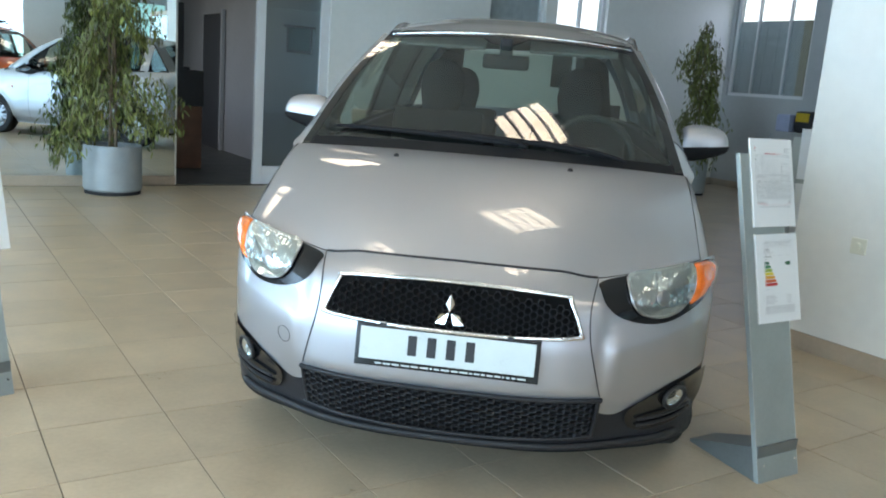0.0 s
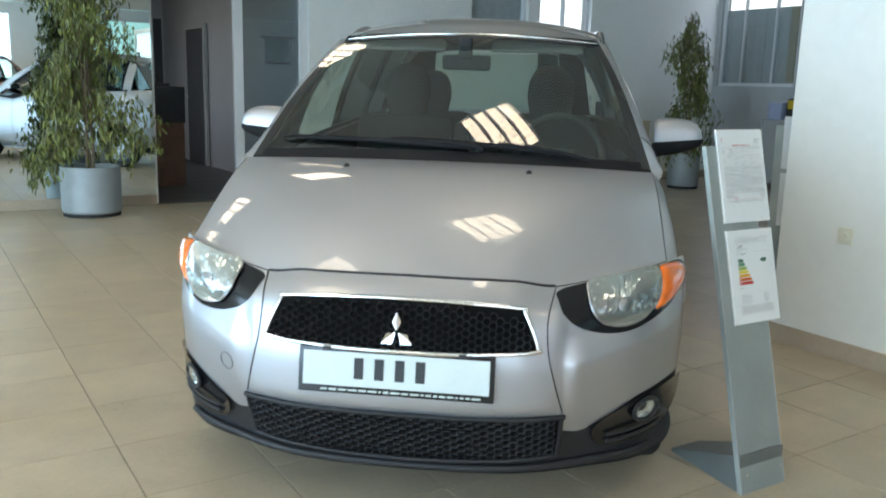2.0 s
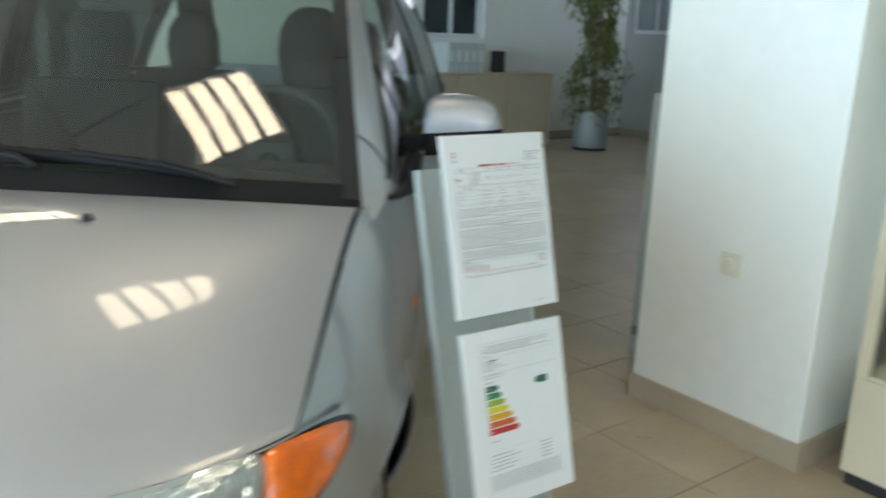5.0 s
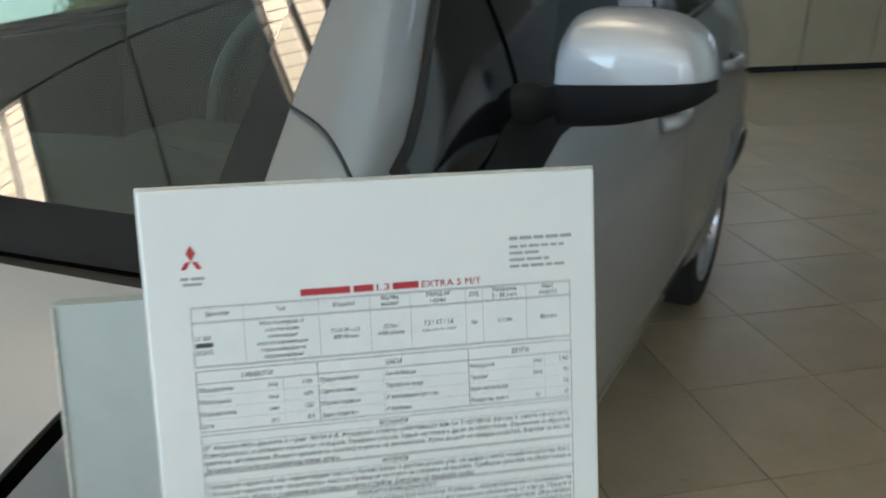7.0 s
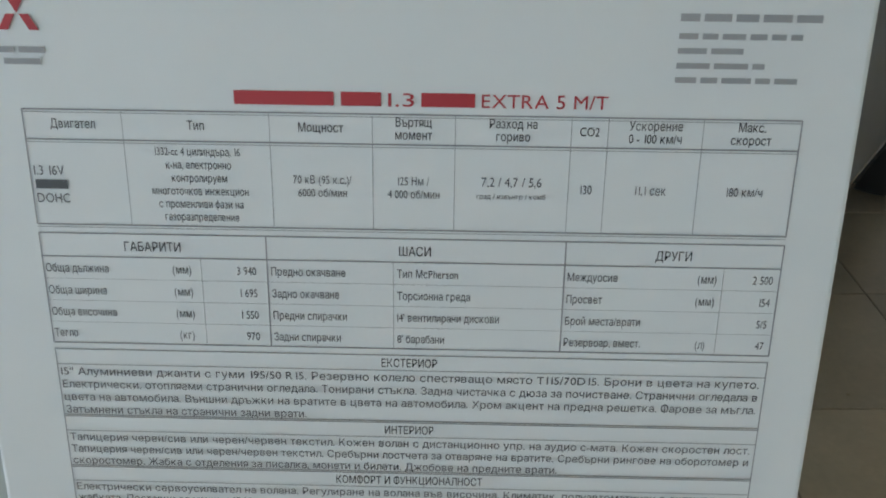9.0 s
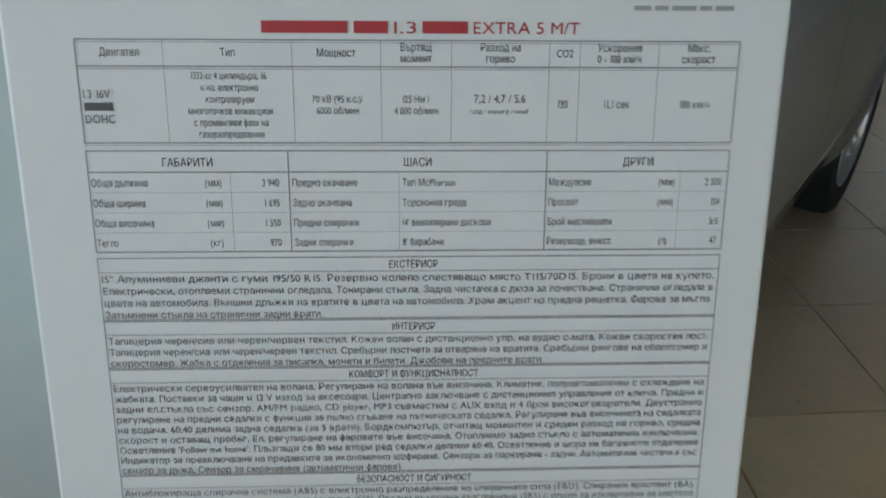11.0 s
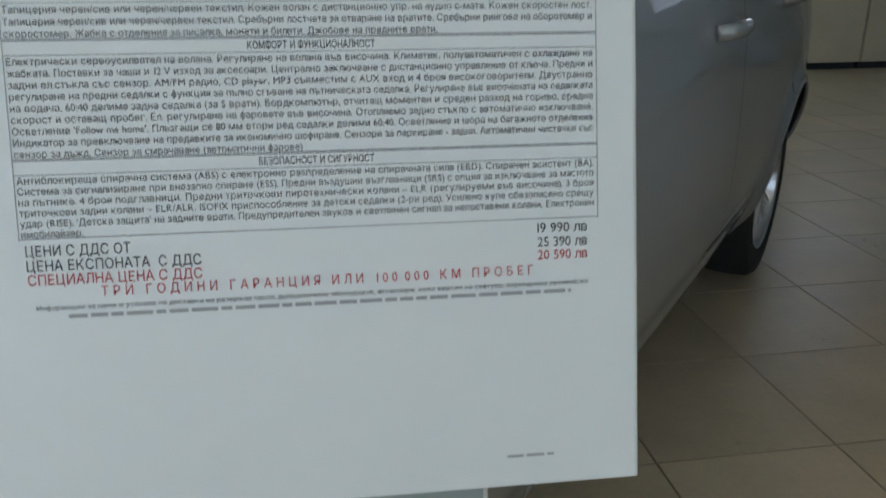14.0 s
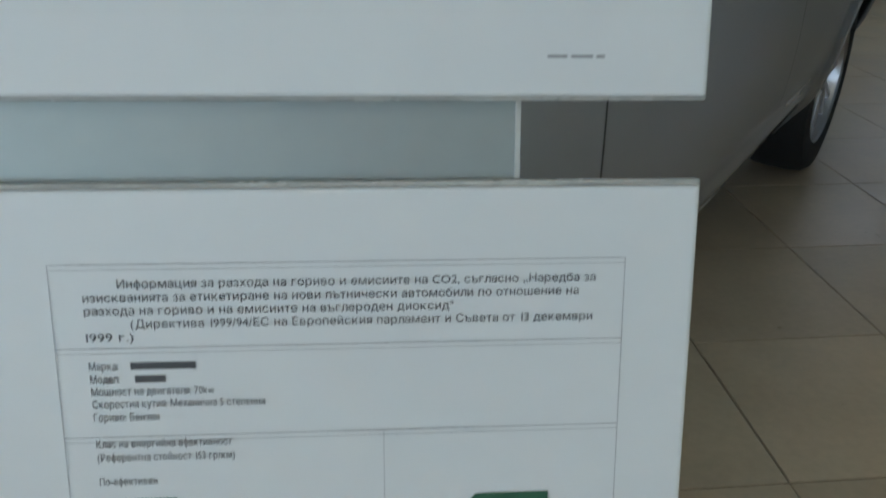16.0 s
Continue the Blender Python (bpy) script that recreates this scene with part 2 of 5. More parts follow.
def sheet(name, pts, mat, parent=None, label="", flip=False, keep=None):
    """A smooth surface through a grid of points (rows, columns, 3)."""
    pts = np.asarray(pts, float)
    n, m = pts.shape[:2]
    f = quads(n, m)
    v = pts.reshape(-1, 3)
    if keep is not None:
        f = [q for q in f if keep(v[list(q)].mean(0))]
    if flip:
        f = [q[::-1] for q in f]
    return link(name, v, f, mat, parent, label)


def tube(name, path, radius, mat, parent=None, label="", closed=False, sides=8, m=None, flat=1.0):
    """A round bar along a path; radius may be a list."""
    P = np.asarray(path, float)
    n = len(P)
    R = np.full(n, radius) if np.isscalar(radius) else np.asarray(radius, float)
    T = np.gradient(P, axis=0)
    if closed:
        T = np.roll(P, -1, 0) - np.roll(P, 1, 0)
    T /= np.linalg.norm(T, axis=1)[:, None] + 1e-12
    up = np.array([0, 0, 1.0]) if abs(T[0][2]) < 0.9 else np.array([1.0, 0, 0])
    a = np.cross(T[0], up)
    a /= np.linalg.norm(a)
    rings = []
    for i in range(n):
        a = a - T[i] * (a @ T[i])
        a /= np.linalg.norm(a) + 1e-12
        b = np.cross(T[i], a)
        rings.append([P[i] + R[i] * (math.cos(w) * a + flat * math.sin(w) * b) for w in np.linspace(0, 2 * math.pi, sides, endpoint=False)])
    v = np.array(rings).reshape(-1, 3)
    f = [(i * sides + j, i * sides + (j + 1) % sides, (i + 1) % n * sides + (j + 1) % sides, (i + 1) % n * sides + j) for i in range(n if closed else n - 1) for j in range(sides)]
    if not closed:
        f += [tuple(range(sides))[::-1], tuple(range((n - 1) * sides, n * sides))]
    return link(name, v, f, mat, parent, label, m=m)


def smooth_curve(points, n, closed=False):
    """n points along a Catmull-Rom curve through the given ones."""
    P = np.asarray(points, float)
    k = len(P)
    out = []
    for s in np.linspace(0, k if closed else k - 1, n, endpoint=not closed):
        i = min(int(s), k - 1 if closed else k - 2)
        t = s - i
        g = (lambda j: P[j % k]) if closed else (lambda j: P[min(max(j, 0), k - 1)])
        p0, p1, p2, p3 = g(i - 1), g(i), g(i + 1), g(i + 2)
        out.append(0.5 * (2 * p1 + (p2 - p0) * t + (2 * p0 - 5 * p1 + 4 * p2 - p3) * t * t + (3 * p1 - p0 - 3 * p2 + p3) * t ** 3))
    return np.array(out)


def lathe(name, profile, mat, parent=None, label="", sides=32, m=None):
    """Turned about z: profile rows of (radius, z)."""
    v = [(r * math.cos(a), r * math.sin(a), z) for r, z in profile for a in np.linspace(0, 2 * math.pi, sides, endpoint=False)]
    f = [q[::-1] for q in quads(len(profile), sides, True)]
    ob = link(name, v, f, mat, parent, label, m=m)
    ob.data.set_sharp_from_angle(angle=radians(35))
    return ob


# ---- the showroom ----
T0, TS = (-0.5441, 0.6023), 0.4163          # a tile corner in building axes, tile pitch


def wall(name, label, a0, a1, z1, holes, place, thick=0.2, mat=None):
    """An upright wall along local x with openings cut through it; holes: (a0, a1, z0, z1)."""
    bm = bmesh.new()
    xs = sorted({a0, a1, *[h[0] for h in holes], *[h[1] for h in holes]})
    zs = sorted({0.0, z1, *[h[2] for h in holes], *[h[3] for h in holes]})
    for i in range(len(xs) - 1):
        for j in range(len(zs) - 1):
            cx, cz = (xs[i] + xs[i + 1]) / 2, (zs[j] + zs[j + 1]) / 2
            if not any(h[0] < cx < h[1] and h[2] < cz < h[3] for h in holes):
                add_box(bm, xs[i], xs[i + 1], 0, thick, zs[j], zs[j + 1])
    bmesh.ops.remove_doubles(bm, verts=bm.verts, dist=1e-5)
    seen = {}
    for f in bm.faces:
        seen.setdefault(tuple(round(c, 4) for c in f.calc_center_median()), []).append(f)
    bmesh.ops.delete(bm, geom=[f for fs in seen.values() if len(fs) > 1 for f in fs], context="FACES_ONLY")
    ob = part(name, bm, mat or WALLPAINT, None, m=place)
    return tagged(ob, label, "wall", kind="structure")


WB, WR = 6.93, 9.55                          # the back wall and the right wall in building axes
wall("wall_back", "white painted plaster wall with openings and windows", -7.0, WR + .2, CEIL,
     [(1.08, 2.78, 0.0, 2.45), (4.95, 5.86, 2.06, 2.85), (6.04, 6.95, 1.27, 2.85)], RB @ pose(0, WB, 0))
# grey here is the backlit wall's shade, set as colour
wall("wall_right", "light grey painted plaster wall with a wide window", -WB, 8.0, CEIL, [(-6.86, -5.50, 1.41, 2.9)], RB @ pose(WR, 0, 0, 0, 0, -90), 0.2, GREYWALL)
wall("wall_left", "white wall with a long glazed shop front", -8.0, WB, CEIL, [(-5.2, 4.2, 0.2, 2.8)], RB @ pose(-7.0, 0, 0, 0, 0, 90))
wall("wall_front", "white wall with a long glazed shop front", -7.0, WR + .2, CEIL, [(-5.6, 1.3, 0.2, 2.8), (3.2, 4.8, 0.9, 2.8)], RB @ pose(0, -8.2, 0))
# the opening is made up, out of view, to let fill light in
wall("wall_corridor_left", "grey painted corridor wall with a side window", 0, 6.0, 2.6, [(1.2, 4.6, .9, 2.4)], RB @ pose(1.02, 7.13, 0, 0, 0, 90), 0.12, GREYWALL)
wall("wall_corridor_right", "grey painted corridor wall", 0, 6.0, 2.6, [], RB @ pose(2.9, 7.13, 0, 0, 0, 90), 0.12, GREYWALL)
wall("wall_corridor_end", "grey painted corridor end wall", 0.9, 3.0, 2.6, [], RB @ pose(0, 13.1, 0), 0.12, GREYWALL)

ob = tagged(part("ceiling", box(-7.2, WR + .2, -8.2, WB + .2, CEIL + 0.06, CEIL + 0.2), CEILPAINT, m=RB), "white suspended panel ceiling", "ceiling", kind="structure")
tagged(part("ceiling_corridor", box(0.9, 3.1, WB + .21, 13.3, 2.6, 2.7), CEILPAINT, m=RB), "white corridor ceiling", "ceiling", kind="structure")


def lit_cell(i, j):
    return i % 3 == 0 and i < 3 and j % 5 == 0 and -5.5 < i * .6 + .75 < 11 and -6.5 < j * .6 + .55 < 5.8


bm = bmesh.new()
for i in range(-13, 22):
    for j in range(-15, 11):
        x, y = i * 0.6 + .75, j * 0.6 + .55
        if -6.9 <= x < WR - .61 and -7.9 <= y < 6.4:
            if lit_cell(i, j):
                continue
            add_box(bm, x + (.009 if i % 2 else .0015), x + .6 - (.0015 if i % 2 else .009), y + (.009 if j % 2 else .0015), y + .6 - (.0015 if j % 2 else .009), CEIL, CEIL + 0.055)
tagged(part("ceiling_panels", bm, CEILPAINT, m=RB), "white mineral ceiling panels in a square grid", "ceiling", kind="structure")


def louvre_lamp():
    lamp = thing("ceiling_lamp", "square recessed ceiling lamp with four lit tubes", "lamp", group="ceiling lamps")
    bm = bmesh.new()
    for a in (0.0, 0.585):
        add_box(bm, a, a + 0.015, 0, 0.6, -0.01, 0.05)
        add_box(bm, 0.015, 0.585, a, a + 0.015, -0.01, 0.05)
    part("frame", bm, WHITEPVC, lamp)
    part("reflector", box(0.015, 0.585, 0.015, 0.585, 0.045, 0.05), ALLOY, lamp)
    for k in range(4):
        x = 0.09 + k * 0.14
        tube("lit_tube", [(x, 0.03, 0.02), (x, 0.57, 0.02)], 0.05, TUBE, lamp, sides=8, flat=0.25)
    bm = bmesh.new()
    for k in range(1, 10):
        add_box(bm, 0.016, 0.584, k * 0.06 - 0.0015, k * 0.06 + 0.0015, -0.008, 0.002)
    for k in range(1, 4):
        add_box(bm, 0.02 + k * 0.14 - 0.002, 0.02 + k * 0.14 + 0.002, 0.016, 0.584, -0.006, 0.004)
    part("louvre", bm, ALLOY, lamp)
    return lamp


first = None
for i in range(-13, 22):
    for j in range(-15, 11):
        x, y = i * 0.6 + .75, j * 0.6 + .55
        if lit_cell(i, j):
            if first is None:
                first = louvre_lamp()
                first.matrix_basis = RB @ pose(x, y, CEIL)
            else:
                copy_thing(first, RB @ pose(x, y, CEIL))

# ground outside and the floor bed under the tiles
bm = bmesh.new()
bmesh.ops.create_grid(bm, x_segments=2, y_segments=2, size=400)
tagged(part("ground", bm, material("grey_asphalt", (0.055, 0.055, 0.056), 0.9, scale=0.6, amount=0.3), m=pose(0, 0, -0.12)), "grey asphalt forecourt outside the glazing", "ground", kind="structure")
tagged(part("floor_corridor", box(1.02, 2.9, WB + .02, 13.1, -0.004, 0.0), material("dark_grey_lino", (0.085, 0.09, 0.085), 0.45, scale=5, amount=0.15), m=RB), "dark grey lino corridor floor", "floor", kind="structure")
floor = tagged(part("floor", box(-7.2, WR + .2, -8.2, 13.3, -0.1, -0.004), GROUT, m=RB), "beige square floor tiles with thin dark joints", "floor", kind="structure")


def skirting(name, a0, a1, b, face=-1, depth=0.012, h=0.1):
    bm = box(a0, a1, b + (face * depth if face < 0 else 0), b + (depth if face > 0 else 0), 0, h, bevel=0.002)
    return tagged(part(name, bm, SKIRT, m=RB), "beige tile skirting along the wall", "skirting", kind="structure")


skirting("baseboard", -6.9, 1.05, WB - 0.02, depth=0.05)
skirting("baseboard", 2.8, WR - .015, WB)
tagged(part("baseboard", box(WR - .012, WR, -7.9, WB, 0, .1, bevel=.002), SKIRT, m=RB), "beige tile skirting along the wall", "skirting", kind="structure")

# pillar with tiled skirting and a socket
PA, PB0, PB1 = 2.71, 0.07, 0.75
tagged(part("pillar", box(PA, PA + 0.42, PB0, PB1, 0, CEIL, bevel=0.006), WALLPAINT, m=RB), "white painted square pillar", "pillar", kind="structure")
bm = bmesh.new()
add_box(bm, PA - 0.013, PA, PB0 - 0.013, PB1 + 0.002, 0, 0.095, bevel=0.002)
add_box(bm, PA + 0.001, PA + 0.42, PB0 - 0.013, PB0, 0, 0.095, bevel=0.002)
tagged(part("trim", bm, SKIRT, m=RB), "beige tile skirting round the pillar", "skirting", kind="structure")

sock = thing("wall_socket", "ivory plastic power socket on the white pillar", "socket", RB @ pose(PA, 0.385, 0.615, 0, 0, -90))
part("plate", box(-0.04, 0.04, -0.012, 0, -0.04, 0.04, bevel=0.004), SOCKETWHITE, sock)
lathe("well", [(0.0, 0.009), (0.018, 0.009), (0.02, 0.0), (0.024, -0.001)], SOCKETWHITE, sock, m=pose(0, -0.0125, 0, 90))
for s in (-1, 1):
    lathe("contact_hole", [(0.0, 0.0), (0.0025, 0.0)], INK, sock, sides=10, m=pose(s * 0.0095, -0.0085, 0, 90))

# mirror on the back wall
mir = thing("wall_mirror", "large frameless wall mirror above the skirting", "mirror", RB)
part("mirror_sheet", box(-5.2, 1.05, WB - 0.045, WB - 0.04, 0.102, 2.6), MIRROR, mir)
part("backing", box(-5.2, 1.055, WB - 0.039, WB - 0.002, 0.102, 2.602), WHITEPVC, mir)

# glazed panel beside the corridor mouth
gp = tagged(thing("door_1", "white framed glazed partition panel beside the corridor", "glazed panel", RB @ pose(0, WB + 0.06, 0)), kind="structure")
bm = bmesh.new()
for x0, x1, z0, z1 in ((1.93, 2.03, 0, 2.45), (2.68, 2.78, 0, 2.45), (2.031, 2.679, 0, 0.2), (2.031, 2.679, 2.33, 2.45)):
    add_box(bm, x0, x1, -0.03, 0.03, z0, z1, bevel=0.004)
part("frame", bm, WHITEPVC, gp)
part("pane", box(2.031, 2.679, -0.004, 0.004, 0.2, 2.33), FROST, gp).visible_shadow = False
bm = bmesh.new()
for x0, x1, z0, z1 in ((2.28, 2.30, 1.47, 1.74), (2.56, 2.58, 1.47, 1.74), (2.24, 2.62, 1.74, 1.765), (2.30, 2.56, 1.47, 1.495)):
    add_box(bm, x0, x1, -0.016, -0.0045, z0, z1, bevel=0.003)
part("notice_frame", bm, ALUDARK, gp)
part("notice", box(2.301, 2.559, -0.009, -0.0045, 1.496, 1.739), FROST, gp)

# corridor contents
cd = tagged(thing("door_2", "closed dark grey door in the corridor wall", "door", RB @ pose(2.76, 10.6, 0)), kind="structure")
part("leaf", box(-.04, 0, .06, .94, .005, 2.03, bevel=.003), ALUDARK, cd)
bm = bmesh.new()
for y in (0, .94):
    add_box(bm, -.05, .005, y, y + .06, 0, 2.09)
add_box(bm, -.05, .005, .06, .94, 2.035, 2.09)
part("frame", bm, GREYWALL, cd)
tube("door_handle", [(-.04, .86, 1.02), (-.085, .86, 1.02), (-.09, .76, 1.02)], .009, ALLOY, cd)
cab = thing("dark_cabinet", "black metal cabinet on a reddish base in the corridor", "cabinet", RB @ pose(1.31, 8.3, 0))
part("body", box(0, 0.46, 0, 0.5, 0.762, 1.19, bevel=0.006), DARK, cab)
part("base_box", box(0.03, 0.45, 0.02, 0.5, 0.0, 0.76, bevel=0.006), REDWOOD, cab, "reddish brown wooden base box")
part("handle", box(0.06, 0.08, -0.015, 0, 1.08, 1.12, bevel=0.002), ALLOY, cab)
rk = thing("metal_rack", "narrow black metal rack standing on the cabinet", "rack", RB @ pose(1.31, 8.3, 1.19))
part("foot", box(0.10, 0.30, 0.05, 0.20, 0, 0.035, bevel=0.005), DARK, rk)
part("post", box(0.14, 0.24, 0.09, 0.13, 0.035, 0.78, bevel=0.012), DARK, rk)
part("post", box(0.02, 0.06, 0.09, 0.13, 0.05, 0.70, bevel=0.008), DARK, rk)
part("crossbar", box(0.06, 0.14, 0.10, 0.12, 0.10, 0.13, bevel=0.003), DARK, rk)


def glazing(name, label, a0, a1, z0, z1, mulls, place, panels=()):
    """A framed window; panels: (a0, a1, z0, z1, material) blinds behind the panes."""
    w = tagged(thing(name, label, "window", place), kind="structure")
    bm = bmesh.new()
    t = 0.05
    add_box(bm, a0, a0 + t, 0, 0.06, z0, z1, bevel=0.003)
    add_box(bm, a1 - t, a1, 0, 0.06, z0, z1, bevel=0.003)
    add_box(bm, a0 + t, a1 - t, 0, 0.06, z0, z0 + t, bevel=0.003)
    add_box(bm, a0 + t, a1 - t, 0, 0.06, z1 - t, z1, bevel=0.003)
    part("window_frame", bm, WHITEPVC, w)
    xs = [a0, *mulls, a1]
    for x in mulls:
        part("mullion", box(x - 0.016, x + 0.016, 0.002, 0.058, z0 + t, z1 - t, bevel=0.003), WHITEPVC, w)
    for i in range(len(xs) - 1):
        ob = part("pane", box(xs[i] + 0.017, xs[i + 1] - 0.017, 0.026, 0.032, z0 + t, z1 - t), PANE, w)
        ob.visible_shadow = False
    for p0, p1, q0, q1, mt in panels:
        bm = bmesh.new()
        n = max(2, int((p1 - p0) / 0.1))
        for k in range(n):
            add_box(bm, p0 + (p1 - p0) * k / n - 0.006, p0 + (p1 - p0) * (k + 1) / n + 0.006, 0.075 + 0.008 * (k % 2), 0.08 + 0.008 * (k % 2), q0, q1)
        part("vertical_blind", bm, mt, w)
    return w


glazing("window_1", "high white framed window with a closed dark blind", 4.95, 5.86, 2.06, 2.85, [], RB @ pose(0, WB + 0.05, 0), [(4.95, 5.86, 2.06, 2.85, BLIND)])
glazing("window_2", "white framed window with a dark lower pane", 6.04, 6.95, 1.27, 2.85, [6.5], RB @ pose(0, WB + 0.05, 0), [(6.04, 6.95, 1.27, 1.95, DARKPANE)])
glazing("window_3", "wide framed window with grey and brown blinds below bright glass", -6.86, -5.50, 1.41, 2.9, [-6.47, -5.93], RB @ pose(WR + 0.05, 0, 0, 0, 0, -90),
        [(-6.86, -5.74, 1.41, 2.54, BLIND), (-5.74, -5.50, 1.41, 2.54, BLINDBROWN)])
glazing("window_4", "long shop front glazing with slim white mullions", -5.2, 4.2, 0.2, 2.8, [-3.6, -2.0, -0.4, 1.2, 2.8], RB @ pose(-7.1, 0, 0, 0, 0, 90))
glazing("window_5", "long shop front glazing with slim white mullions", -5.6, 1.3, 0.2, 2.8, [-3.9, -2.2, -0.5], RB @ pose(0, -8.1, 0))
glazing("window_6", "white framed window in the front wall", 3.2, 4.8, 0.9, 2.8, [4.0], RB @ pose(0, -8.1, 0))
# added emissive sheet: the turquoise brightness outside, as the mirror shows it
tagged(link("backdrop", [bw(-22, -26, -.1), bw(24, -26, -.1), bw(24, -26, 5), bw(-22, -26, 5)], [(0, 3, 2, 1)], glowing("turquoise_backdrop_glow", (.42, .90, .84), 1.0), smooth=False), "pale turquoise hazy distance outside the shop front", "distance", kind="structure")

# two added emissive sheets for the blown-out brightness behind the windows
tagged(link("backdrop", [bw(15, 14, 1.9), bw(15, -4, 1.9), bw(15, -4, 7), bw(15, 14, 7)], [(0, 1, 2, 3)], glowing("bright_side_backdrop_glow", (.93, .95, 1.0), 1.5), smooth=False), "bright hazy sky outside the side window", "sky", kind="structure")
tagged(link("backdrop", [bw(4, 12, 1.9), bw(22, 12, 1.9), bw(22, 12, 7), bw(4, 12, 7)], [(0, 1, 2, 3)], glowing("bright_backdrop_glow", (.93, .95, 1.0), 1.5), smooth=False), "bright hazy sky outside the far windows", "sky", kind="structure")

# ---- info stands ----
def stand_frame(x, y, z, yaw, tilt):
    r, up, nb = Vector((math.cos(yaw), math.sin(yaw), 0)), Vector((0, 0, 1)), Vector((-math.sin(yaw), math.cos(yaw), 0))
    v = up * math.cos(tilt) + nb * math.sin(tilt)
    d = r.cross(v)
    return Matrix(((r.x, v.x, d.x, x), (r.y, v.y, d.y, y), (r.z, v.z, d.z, z), (0, 0, 0, 1)))


SX, SY, SZ, SYAW, STILT = 0.9153, 0.7045, 1.1555, 0.6632, 0.2448
SW, SH, GAP = 0.2212, 0.3092, 0.0262
FOOT = SZ / math.cos(STILT)


def info_stand(label, m):
    """Local axes: x right, y up the leaning column, z out of its face; the origin is the top sheet's upper left corner."""
    st = thing("info_stand", label, "info stand", m)
    t = math.tan(STILT)
    # leaning column cut level at the floor
    v = []
    for z in (-0.009, -0.026):
        for x, top in ((-0.044, -0.052), (0.168, -0.052)):
            v += [(x, top, z), (x, -FOOT + z * t, z)]
    f = [(0, 1, 3, 2), (4, 6, 7, 5), (0, 4, 5, 1), (2, 3, 7, 6), (0, 2, 6, 4), (1, 5, 7, 3)]
    ob = link("column", v, f, ALU, st, smooth=False)
    for x in (-0.0445, 0.166):
        part("edge_strip", box(x + 0.0006, x + 0.002, -FOOT + 0.012, -0.053, -0.0088, -0.0076), EDGE, st, "pale edge strip")
    # wedge foot behind, given in floor axes
    w = [(-0.043, 0.03, 0.0), (0.167, 0.03, 0.0), (0.167, 0.03, 0.125), (-0.043, 0.03, 0.125), (0.0, 0.36, 0.0), (0.142, 0.36, 0.0), (0.142, 0.36, 0.012), (0.0, 0.36, 0.012)]
    flat = Matrix(((1, 0, 0, 0), (0, math.sin(STILT), math.cos(STILT), -FOOT), (0, -math.cos(STILT), math.sin(STILT), 0), (0, 0, 0, 1)))
    w = [flat @ Vector(p) for p in w]
    link("foot", w, [(0, 1, 5, 4), (3, 7, 6, 2), (0, 4, 7, 3), (1, 2, 6, 5), (4, 5, 6, 7), (0, 3, 2, 1)], FOOTSHADE, st, "grey wedge foot", smooth=False)
    for x, y in ((-0.012, -FOOT + 0.06), (0.152, -FOOT + 0.06)):
        lathe("bolt", [(0.0, 0.003), (0.004, 0.003), (0.0048, 0.0)], CHROME, st, sides=12, m=pose(x, y, -0.009))
    return st


def card(name, top, parent, label):
    c = part(name, box(0, SW, top - SH, top, -0.0035, 0, bevel=0.0012), PAPER, parent, label)
    part("clear_edge", box(-0.0015, SW + 0.0015, top - SH - 0.0015, top + 0.0015, -0.0074, -0.0036, bevel=0.001), EDGE, parent, "clear acrylic holder edge")
    return c


STAND = stand_frame(SX, SY, SZ, SYAW, STILT)
stand = info_stand("leaning grey aluminium info stand with two printed cards", STAND)
card1 = card("price_card", 0.0, stand, "white printed card with tables and prices")
card2 = card("energy_card", -SH - GAP, stand, "white printed card with a coloured efficiency scale")


# ---- print on the cards ----
LIFT = 0.0004


GLYPHS = {}


def strokes(*rects):
    v, f = [], []
    for x0, x1, y0, y1 in rects:
        f.append(tuple(range(len(v), len(v) + 4)))
        v += [(x0, y0), (x1, y0), (x1, y1), (x0, y1)]
    return v, f


def outline_of(text):
    c = bpy.data.curves.new("print", "FONT")
    c.body, c.size, c.resolution_u = text, 1.0, 3
    tmp = bpy.data.objects.new("print_tmp", c)
    scene.collection.objects.link(tmp)
    bpy.context.view_layer.update()
    me = bpy.data.meshes.new_from_object(tmp.evaluated_get(bpy.context.evaluated_depsgraph_get()))
    v, f = [(q.co.x, q.co.y) for q in me.vertices], [tuple(q.vertices) for q in me.polygons]
    bpy.data.objects.remove(tmp)
    bpy.data.curves.remove(c)
    bpy.data.meshes.remove(me)
    return v, f


